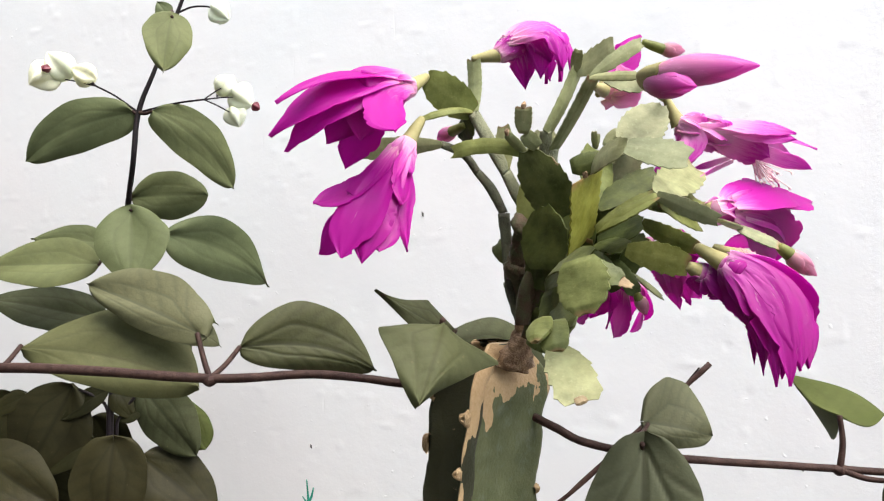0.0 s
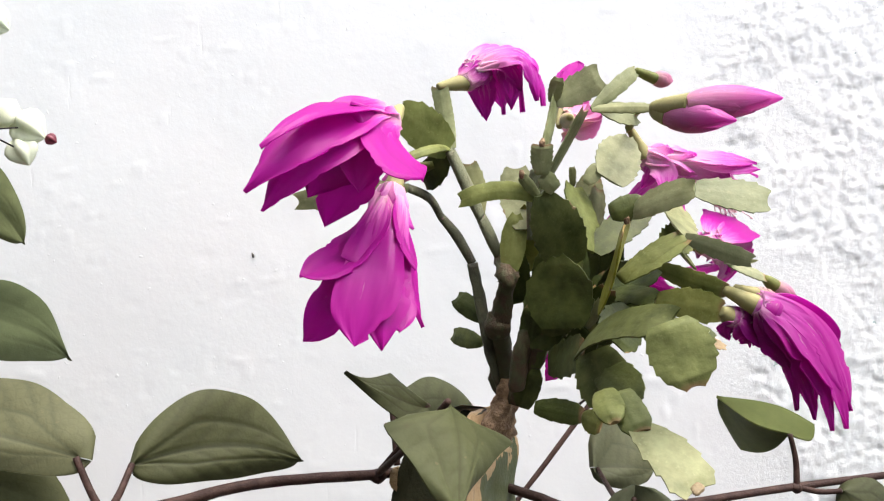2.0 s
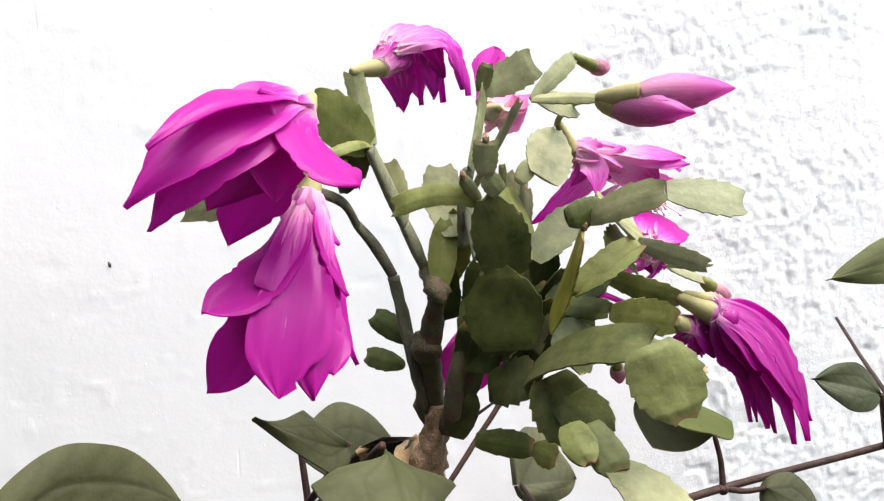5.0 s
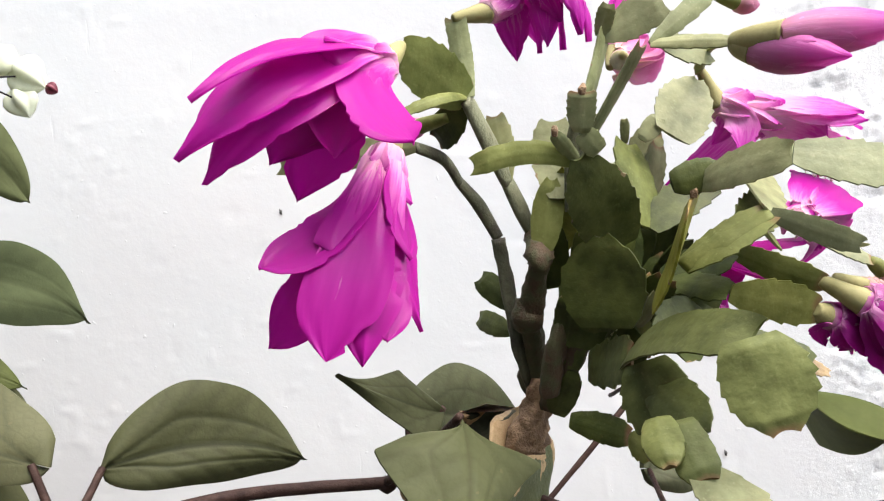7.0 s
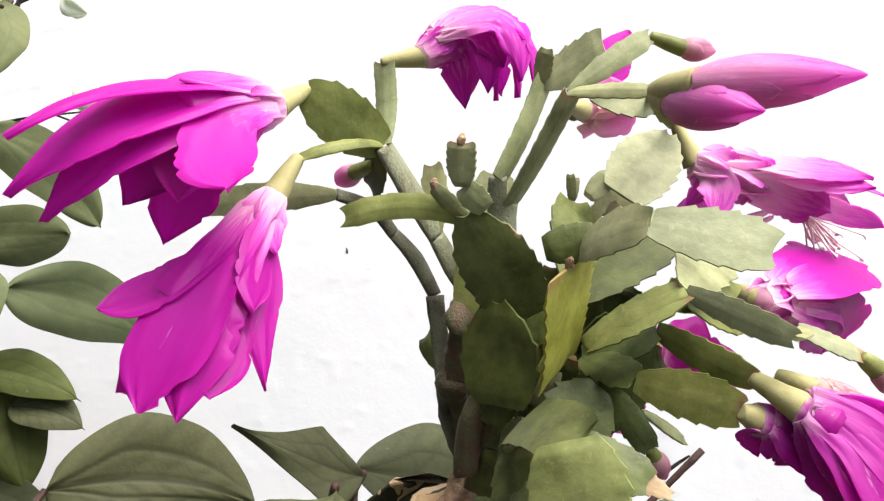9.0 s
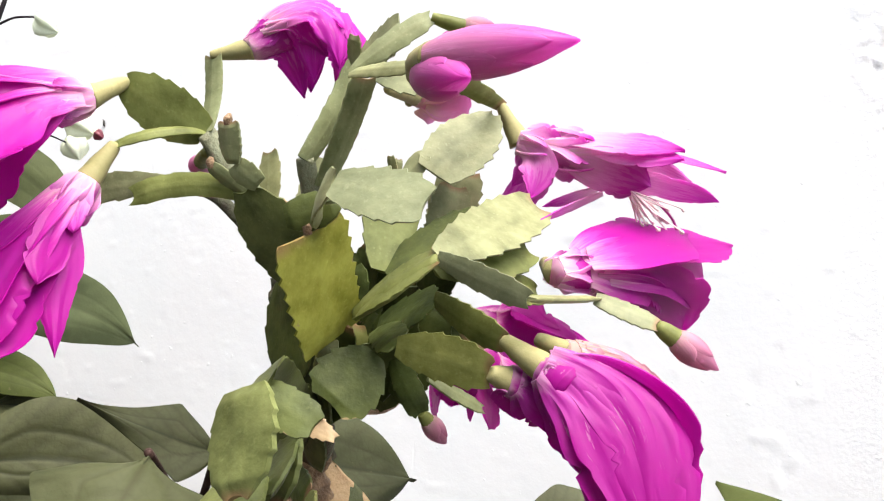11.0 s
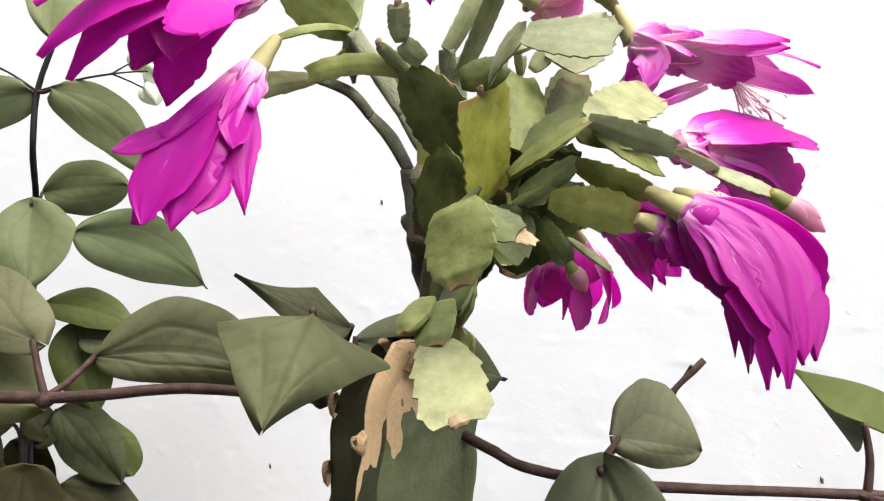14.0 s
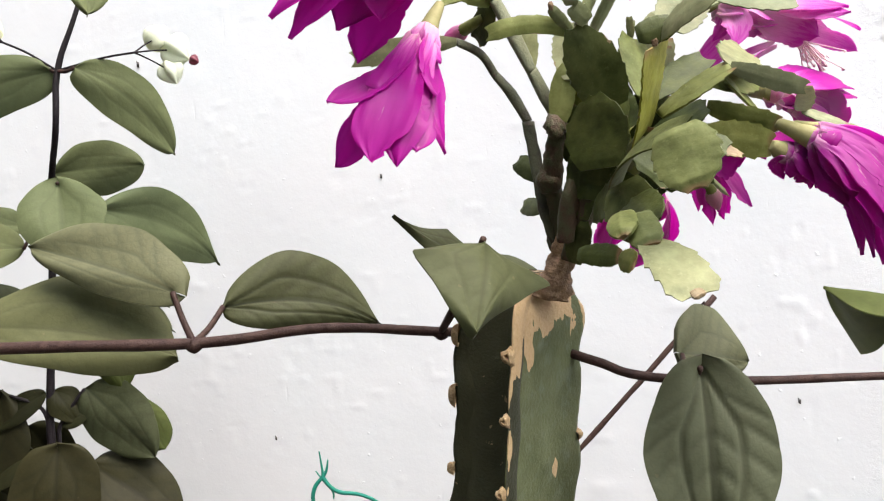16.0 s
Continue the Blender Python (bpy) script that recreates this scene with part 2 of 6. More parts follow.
def wall_material():
    m, nt, b = material("whitewash", 0.85, 0.2)
    o = nt.nodes.new("ShaderNodeTexCoord").outputs["Object"]
    big = noise_of(nt, 2.5, 4, o)
    mid = noise_of(nt, 25, 5, o)
    fine = noise_of(nt, 260, 4, o)
    col = ramp(nt, big, [(0.3, (0.622, 0.618, 0.608)), (0.7, (0.583, 0.608, 0.602))])
    col = mixed(nt, calc(nt, "MULTIPLY", calc(nt, "GREATER_THAN", mid, 0.7), 0.25), col, (0.54, 0.57, 0.55))
    s = nt.nodes.new("ShaderNodeSeparateXYZ")
    nt.links.new(o, s.inputs[0])
    rough = calc(nt, "MULTIPLY", calc(nt, "SUBTRACT", s.outputs["X"], 0.49), 14.0, True)
    spots = calc(nt, "MULTIPLY", calc(nt, "GREATER_THAN", noise_of(nt, 42, 3, o), 0.72), rough)
    col = mixed(nt, calc(nt, "MULTIPLY", spots, 0.7), col, (0.16, 0.26, 0.24))
    chips = calc(nt, "MULTIPLY", calc(nt, "GREATER_THAN", noise_of(nt, 60, 4, o), 0.69), rough)
    col = mixed(nt, calc(nt, "MULTIPLY", chips, 0.45), col, (0.42, 0.42, 0.4))
    nt.links.new(col, b.inputs["Base Color"])
    # grit, pimples under the paint and trowel scratches
    pimple = calc(nt, "MULTIPLY", calc(nt, "SUBTRACT", noise_of(nt, 95, 2, o, 0.5), 0.7, True), 3.5)
    mp = node(nt, "Mapping", Scale=(60.0, 60.0, 9.0), Rotation=(0.0, 0.6, 0.0))
    nt.links.new(o, mp.inputs["Vector"])
    scratch = calc(nt, "MULTIPLY", calc(nt, "SUBTRACT", noise_of(nt, 1.0, 3, mp.outputs["Vector"], 0.5), 0.7, True), -3.0)
    grit = calc(nt, "MULTIPLY", noise_of(nt, 130, 6, o, 0.72), calc(nt, "MULTIPLY", rough, 1.4))
    total = calc(nt, "ADD", calc(nt, "ADD", calc(nt, "MULTIPLY", mid, 0.8), calc(nt, "MULTIPLY", fine, 0.1)), calc(nt, "ADD", calc(nt, "ADD", pimple, scratch), grit))
    bump(nt, b, total, 0.38, 0.0022)
    return m


WALL = wall_material()
MARK = material("wall_mark", 0.9)[0]
MARK.node_tree.nodes["Principled BSDF"].inputs["Base Color"].default_value = (0.06, 0.055, 0.05, 1)


def ground_material():
    m, nt, b = material("concrete", 0.9, 0.2)
    n = noise_of(nt, 6, 6)
    f = noise_of(nt, 120, 4)
    # out of view; darkened to cut the light bounced onto the lower wall
    col = ramp(nt, n, [(0.3, (0.045, 0.04, 0.034)), (0.7, (0.08, 0.072, 0.062))])
    nt.links.new(mixed(nt, calc(nt, "MULTIPLY", f, 0.3), col, (0.05, 0.046, 0.04)), b.inputs["Base Color"])
    bump(nt, b, f, 0.4, 0.004)
    return m


GROUND = ground_material()


def column_material():
    m, nt, b = material("rootstock_skin", 0.55, 0.15)
    o = nt.nodes.new("ShaderNodeTexCoord").outputs["Object"]
    u, v = blade_uv(nt)
    big = noise_of(nt, 30, 4, o)
    mp = node(nt, "Mapping", Scale=(1.0, 1.0, 0.45))
    nt.links.new(o, mp.inputs["Vector"])
    patch = noise_of(nt, 58, 3, mp.outputs["Vector"], 0.5)
    fine = noise_of(nt, 500, 3, o)
    col = ramp(nt, big, [(0.3, (0.06, 0.07, 0.029)), (0.7, (0.112, 0.122, 0.058))])
    bloom = ramp(nt, noise_of(nt, 90, 5, o), [(0.52, (0, 0, 0)), (0.75, (1, 1, 1))])
    col = mixed(nt, calc(nt, "MULTIPLY", bloom, 0.5), col, (0.13, 0.15, 0.11))
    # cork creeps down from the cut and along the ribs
    # the scabbed side is brown-black; the shade of its hollow is painted in too
    scab_shade = calc(nt, "GREATER_THAN", calc(nt, "ADD", u, calc(nt, "MULTIPLY", calc(nt, "SUBTRACT", noise_of(nt, 26, 5, o), 0.5), 0.1)), 0.64)
    top = calc(nt, "MULTIPLY", calc(nt, "MULTIPLY", calc(nt, "SUBTRACT", v, 0.83), 2.8, True), calc(nt, "SUBTRACT", 1.0, calc(nt, "MULTIPLY", scab_shade, 0.75)))
    crest = calc(nt, "MULTIPLY", calc(nt, "MINIMUM", u, calc(nt, "SUBTRACT", 1.0, u)), 4.0)
    rim = calc(nt, "MULTIPLY", calc(nt, "SUBTRACT", 0.34, crest, True), calc(nt, "ADD", 0.66, calc(nt, "MULTIPLY", calc(nt, "SUBTRACT", v, 0.86, True), 14.0)))
    col = mixed(nt, calc(nt, "MULTIPLY", scab_shade, 0.85), col, mixed(nt, big, (0.014, 0.013, 0.008), (0.03, 0.029, 0.015)))
    specks = calc(nt, "MULTIPLY", calc(nt, "GREATER_THAN", noise_of(nt, 110, 3, o), 0.7), scab_shade)
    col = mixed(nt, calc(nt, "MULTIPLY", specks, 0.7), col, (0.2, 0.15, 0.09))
    cork = calc(nt, "GREATER_THAN", calc(nt, "ADD", calc(nt, "ADD", patch, top), rim), 0.72)
    col = mixed(nt, cork, col, mixed(nt, fine, (0.31, 0.205, 0.1), (0.5, 0.36, 0.2)))
    nt.links.new(col, b.inputs["Base Color"])
    bump(nt, b, calc(nt, "ADD", calc(nt, "MULTIPLY", cork, 0.8), fine), 0.5, 0.0012)
    return m


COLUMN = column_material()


# ---- builders ----
def V(*p):
    return Vector(p[0] if len(p) == 1 else p)


def part(name, shape, mat, parent=None, label=""):
    """One mesh object out of (vertices, faces, uv of each vertex or None)."""
    verts, faces, uvs = shape
    me = bpy.data.meshes.new(name)
    me.from_pydata([tuple(p) for p in verts], [], faces)
    me.materials.append(mat)
    me.polygons.foreach_set("use_smooth", [True] * len(me.polygons))
    if uvs:
        layer = me.uv_layers.new(name="UVMap")
        flat = np.array(uvs, dtype=np.float32)[[l.vertex_index for l in me.loops]]
        layer.data.foreach_set("uv", flat.ravel())
    me.update()
    ob = new(name, me)
    ob.parent = parent
    if label:
        tagged(ob, label)
    return ob


def thing(name, label, category, place, group=""):
    ob = new(name)
    ob.location = place
    ob.empty_display_size = 0.02
    bpy.context.view_layer.update()
    return tagged(ob, label, category, group)


def shift(shape, origin):
    verts, faces, uvs = shape
    o = V(origin)
    return [V(p) - o for p in verts], faces, uvs


def blade(centre, side, normal, width, height, thick, nu, nv):
    """A closed thin body with crisp edges: centre, side and normal by u; half width by (u, v), rise and thickness by (u, v)."""
    verts, uvs, faces = [], [], []
    for face in (1, -1):
        for i in range(nu + 1):
            u = i / nu
            c, s, n = centre(u), side(u), normal(u)
            for j in range(nv + 1):
                v = 2 * j / nv - 1
                v = math.copysign(abs(v) ** 0.8, v)
                verts.append(c(v) + s * (v * width(u, v)) + n * (height(u, v) + face * 0.5 * thick(u, v)))
                uvs.append((u, 0.5 + 0.5 * v))
    row, n1 = nv + 1, (nu + 1) * (nv + 1)
    for i in range(nu):
        for j in range(nv):
            a = i * row + j
            faces.append((a, a + row, a + row + 1, a + 1))
            faces.append((n1 + a, n1 + a + 1, n1 + a + row + 1, n1 + a + row))
    # the rim has vertices of its own, so that the faces stay flat up to the edge
    loop = [i * row for i in range(nu)] + [nu * row + j for j in range(nv)] + [i * row + nv for i in range(nu, 0, -1)] + [j for j in range(nv, 0, -1)]
    k = len(verts)
    for q in loop:
        verts += [verts[q], verts[n1 + q]]
        uvs += [uvs[q], uvs[q]]
    m = len(loop)
    for q in range(m):
        a, b = k + 2 * q, k + 2 * ((q + 1) % m)
        faces.append((a, a + 1, b + 1, b))
    return verts, faces, uvs


def tube(points, radii, sides=10, flat=1.0, flat_dir=None, steps=6, lumps=0.0, caps=True):
    """A rounded, tapering stem along a smooth line through the points; flat < 1 squeezes it along flat_dir."""
    pts = [V(p) for p in points]
    line, rad = [], []
    for k in range(len(pts) - 1):
        p0, p1, p2, p3 = pts[max(k - 1, 0)], pts[k], pts[k + 1], pts[min(k + 2, len(pts) - 1)]
        for i in range(steps + (k == len(pts) - 2)):
            t = i / steps
            line.append(0.5 * ((2 * p1) + (p2 - p0) * t + (2 * p0 - 5 * p1 + 4 * p2 - p3) * t * t + (3 * p1 - p0 - 3 * p2 + p3) * t ** 3))
            rad.append(radii[k] + (radii[k + 1] - radii[k]) * t)
    verts, faces, uvs = [], [], []
    up = V(flat_dir) if flat_dir else V(0.3, -0.8, 0.5)
    for i, p in enumerate(line):
        t = (line[min(i + 1, len(line) - 1)] - line[max(i - 1, 0)]).normalized()
        n = (up - t * up.dot(t)).normalized()
        s = t.cross(n)
        for j in range(sides):
            a = 2 * math.pi * j / sides
            r = rad[i] * (1 + lumps * noise.noise(p * 220 + V(math.cos(a), math.sin(a), 0) * 1.2))
            verts.append(p + s * (r * math.cos(a)) + n * (r * flat * math.sin(a)))
            uvs.append((i / (len(line) - 1), j / sides))
    for i in range(len(line) - 1):
        for j in range(sides):
            a, b = i * sides + j, i * sides + (j + 1) % sides
            faces.append((a, b, b + sides, a + sides))
    if caps:
        faces.append(tuple(range(sides - 1, -1, -1)))
        faces.append(tuple(range(len(verts) - sides, len(verts))))
    return verts, faces, uvs


def pad_shape(base, tip, width, normal, bend=0.0, thick=0.0036, teeth=3, seed=0, blunt=0.68, twist=0.0, start=0.3, tooth=0.2, oval=0.0, sweep=0.0):
    """A flat stem segment of a holiday cactus with toothed edges and a cut-off end."""
    base, tip, normal = V(base), V(tip), V(normal)
    axis = tip - base
    length = axis.length
    axis.normalize()
    normal = (normal - axis * normal.dot(axis)).normalized()
    side = axis.cross(normal)
    rnd = random.Random(seed * 7 + 3)
    phase = [rnd.uniform(0.0, 0.35), rnd.uniform(0.0, 0.35)]
    size = [rnd.uniform(0.8, 1.25), rnd.uniform(0.8, 1.25)]
    lean = rnd.uniform(-0.03, 0.03)

    def outline(u, v):
        k = 0 if v < 0 else 1
        grow = start + (1 - start) * math.sin(min(u / 0.55, 1) * math.pi / 2) ** 0.85
        close = 1.0 if u < blunt else math.sqrt(max(0.0, 1 - ((u - blunt) / (1.0 - blunt + 0.06)) ** 2))
        if oval:
            grow = (1 - oval) * grow + oval * (0.25 + 0.75 * math.sin(math.pi * min(1.0, u * 0.92 + 0.1)) ** 0.6)
        x = (u * (1.5 * teeth + 1.3) + phase[k]) % 1.0
        saw = (x ** 1.6 - 0.4) * (0.5 * tooth + 0.03) * size[k] * min(1.0, u * 2.5) * abs(v) ** 2
        return 0.5 * width * (grow * close * 0.93 + saw * (0.4 + 0.6 * close)) + 0.0002

    def turned(u):
        a = twist * (u - 0.5)
        return side * math.cos(a) + normal * math.sin(a), normal * math.cos(a) - side * math.sin(a)

    def centre(u):
        mid = base + axis * (length * u) + normal * (bend * length * 4 * u * (1 - u)) + side * (length * (lean * math.sin(3 * u) + sweep * 4 * u * (1 - u)))
        return lambda v: mid + axis * (length * 0.05 * max(0.0, u - 0.85) / 0.15 * (v * v - 0.4))

    def thickness(u, v):
        ends = min(1.0, 0.55 + 4 * u, 0.35 + 5 * (1 - u))
        return 0.62 * thick * ends * (0.3 + 0.7 * max(0.0, 1 - abs(v) ** 2.6)) + thick * 0.14 * math.exp(-(v / 0.16) ** 2) * ends

    def rise(u, v):
        return 0.03 * width * v * v * (1 + 0.5 * math.sin(4 * u + seed)) + 0.012 * width * math.sin(5 * u + 2 * v + seed)

    return blade(centre, lambda u: turned(u)[0], lambda u: turned(u)[1], outline, rise, thickness, 40, 12)


def petal_shape(root, tip, width, axis, out, bow=0.0, cup=0.03, seed=0, point=0.7, ragged=0.13, wide=0.6, drop=None, crumple=0.3):
    """A petal from root to tip that sets out along axis and bows outwards."""
    root, tip, axis, out = V(root), V(tip), V(axis).normalized(), V(out)
    reach = (tip - root).length
    ctrl = root + axis * (reach * 0.55) + out.normalized() * (bow * reach)
    if drop:
        ctrl = V(drop)
    rnd = random.Random(seed)
    ph, ph2 = rnd.uniform(0, 6), rnd.uniform(0, 6)

    def place(u):
        return root * (1 - u) ** 2 + ctrl * (2 * u * (1 - u)) + tip * (u * u)

    def frame_at(u):
        t = ((ctrl - root) * (1 - u) + (tip - ctrl) * u).normalized()
        n = out - t * out.dot(t)
        if n.length < 1e-4:
            n = V(0, -1, 0) - t * V(0, -1, 0).dot(t)
        n.normalize()
        return t, n, t.cross(n)

    cuts = [[(rnd.uniform(0.5, 0.92), rnd.uniform(0.03, 0.07), rnd.uniform(0.4, 1.3)) for _ in range(3)] for _ in range(2)]

    def half(u, v):
        s = max(0.0, (u - wide) / (1 - wide))
        f = (0.46 + 0.54 * math.sin(min(u / wide, 1) * math.pi / 2)) * (0.93 * (1 - s ** (1.3 + point)) + 0.07 * (1 - s))
        f += 0.05 * math.sin(13 * u + (ph2 if v > 0 else ph)) * min(1.0, (1 - u) * 4)
        for at, reach, deep in cuts[v > 0]:
            # small tears at the edge, open towards the tip
            x = (u - at) / reach
            if -1 < x < 0.35:
                f -= ragged * deep * (1 + x if x < 0 else 1 - x / 0.35) * min(1.0, (1 - u) * 5) * abs(v) ** 1.5
        return 0.62 * width * max(0.012, f)

    def rise(u, v):
        return (-cup * width * v * v * (1.2 - 0.7 * u) + crumple * 0.045 * width * math.sin(7 * v + ph) * math.sin(6 * u + ph2) + crumple * 0.03 * width * math.sin(13 * v + 5 * u + ph2) * math.sin(11 * u + ph)
                + crumple * 0.012 * width * math.sin(29 * v + 9 * u + ph) - 0.05 * width * u * math.sin(3 * v + ph2))

    def centre(u):
        p = place(u)
        return lambda v: p
    return blade(centre, lambda u: frame_at(u)[2], lambda u: frame_at(u)[1], half, rise, lambda u, v: 0.00045, 34, 18)


def vein_lines(u, v, thin=1.0):
    """How close a spot of a leaf lies to its midrib, one of the arching side veins or their branches, 0 to 1."""
    a = abs(v)
    near = math.exp(-(v / (0.03 * thin)) ** 2)
    here = 0.5 * min(1.0, 0.1 + u / 0.34) * (1 - 0.3 * u)
    near = max(near, 0.75 * math.exp(-((a - here) / (0.032 * thin)) ** 2) * min(1.0, (1 - u) * 3))
    for k in (0.3, 0.46, 0.62, 0.76):
        # branches from the midrib
        x = a - (u - k) / 0.3
        if 0 < u - k < 0.17:
            near = max(near, 0.4 * math.exp(-(x / 0.09) ** 2))
    for k in (0.12, 0.26, 0.4, 0.54):
        # branches from the side veins to the edge
        x = (a - here) - (u - k) / 0.26
        if a > here and 0 < u - k < 0.14:
            near = max(near, 0.4 * math.exp(-(x / 0.08) ** 2))
    return near


def leaf_shape(base, tip, width, normal, bend=0.05, fold=0.12, seed=0, thick=0.0007, wide=0.4, tail=0.12, curl=0.0, heart=0.0, sweep=0.0, full=0.72, vein_depth=0.006, left=1.0, right=1.0, hollow=None):
    """An egg-shaped vine leaf with a sunken midrib, arching side veins and a drawn-out tip."""
    base, tip, normal = V(base), V(tip), V(normal)
    axis = tip - base
    length = axis.length
    axis.normalize()
    normal = (normal - axis * normal.dot(axis)).normalized()
    side = axis.cross(normal)
    rnd = random.Random(seed + 11)
    ph = rnd.uniform(0, 6)
    skew = rnd.uniform(-0.05, 0.05)

    def half(u, v):
        body = math.sin(math.pi * min(1.0, u / (1 - tail * 0.4)) ** (math.log(0.5) / math.log(wide))) if u < 1 - tail * 0.4 else 0.0
        body = max(0.0, body) ** full
        if hollow:
            # shouldered: widest close to the stalk, edges drawn in towards the tip
            at, rise_by = (0.32, 0.75) if v > 0 else (0.2, 0.45)
            body = min(1.0, u / at) ** rise_by * ((1 - max(u, at)) / (1 - at)) ** hollow[v > 0]
        end = 0.06 * max(0.0, (1 - u) / tail) if u > 1 - tail else 0.06
        wave = 1 + 0.02 * math.sin(16 * u + ph + 2 * (v > 0)) + skew * (1 if v > 0 else -1)
        return 0.5 * width * (right if v > 0 else left) * max(body * wave, end * (0.3 if u > 0.5 else 0.0)) + 0.0003

    def rise(u, v):
        return (fold * width * (abs(v) - 0.5) * (1 - 0.4 * u) - vein_depth * width * vein_lines(u, v, 1.8)
                - 0.16 * width * (abs(v) ** 3) * (0.5 + curl) + 0.02 * width * math.sin(6 * u + 4 * v + ph))

    def centre(u):
        p = base + axis * (length * u) + normal * (bend * length * 4 * u * (1 - u)) + side * (length * (0.02 * math.sin(2.5 * u + ph) + sweep * 4 * u * (1 - u)))
        back_lobe = heart * length * max(0.0, 0.16 - u) / 0.16
        return lambda v: p - axis * (back_lobe * min(1.0, abs(v) * 1.6))
    return blade(centre, lambda u: side, lambda u: normal, half, rise, lambda u, v: thick, 48, 44)


def folded_leaf(base, tip, lobes, thick=0.0007):
    """A heart-shaped leaf creased along its midrib, each half hanging to its own lobe."""
    base, tip = V(base), V(tip)
    verts, faces, uvs = [], [], []
    nu, nv = 26, 12
    for lobe in lobes:
        reach = V(lobe) - base
        up = (tip - base).cross(reach).normalized()
        for face in (1, -1):
            start = len(verts)
            for i in range(nu + 1):
                u = i / nu
                spread = (1 - u) ** 0.9 * (1 + 0.6 * u)
                for j in range(nv + 1):
                    v = j / nv
                    p = base.lerp(tip, u) + reach * (v * spread) + (base - tip) * (0.12 * math.sin(math.pi * v) * (1 - u) ** 3)
                    p += up * (face * thick / 2 + 0.0035 * math.sin(3 * v + 4 * u) - 0.006 * v * v)
                    verts.append(p)
                    uvs.append((u, 0.5 + 0.5 * v))
            for i in range(nu):
                for j in range(nv):
                    a = start + i * (nv + 1) + j
                    faces.append((a, a + 1, a + nv + 2, a + nv + 1) if face == 1 else (a, a + nv + 1, a + nv + 2, a + 1))
        n1, s0 = (nu + 1) * (nv + 1), len(verts) - 2 * (nu + 1) * (nv + 1)
        for i in range(nu):
            a = s0 + i * (nv + 1) + nv
            faces.append((a, a + n1, a + n1 + nv + 1, a + nv + 1))
    return verts, faces, uvs


# ---- the setting ----
SLOPE = math.atan(0.45)
wall_pose = pose(0, 0.995, 0, 0, 0, -math.degrees(SLOPE))


def value_noise(x, y, seed):
    g = np.random.RandomState(seed).rand(64, 64)
    xi, yi = np.floor(x).astype(int), np.floor(y).astype(int)
    fx, fy = x - xi, y - yi
    fx, fy = fx * fx * (3 - 2 * fx), fy * fy * (3 - 2 * fy)
    a, b = g[xi % 64, yi % 64], g[(xi + 1) % 64, yi % 64]
    c, d = g[xi % 64, (yi + 1) % 64], g[(xi + 1) % 64, (yi + 1) % 64]
    return (a * (1 - fx) + b * fx) * (1 - fy) + (c * (1 - fx) + d * fx) * fy


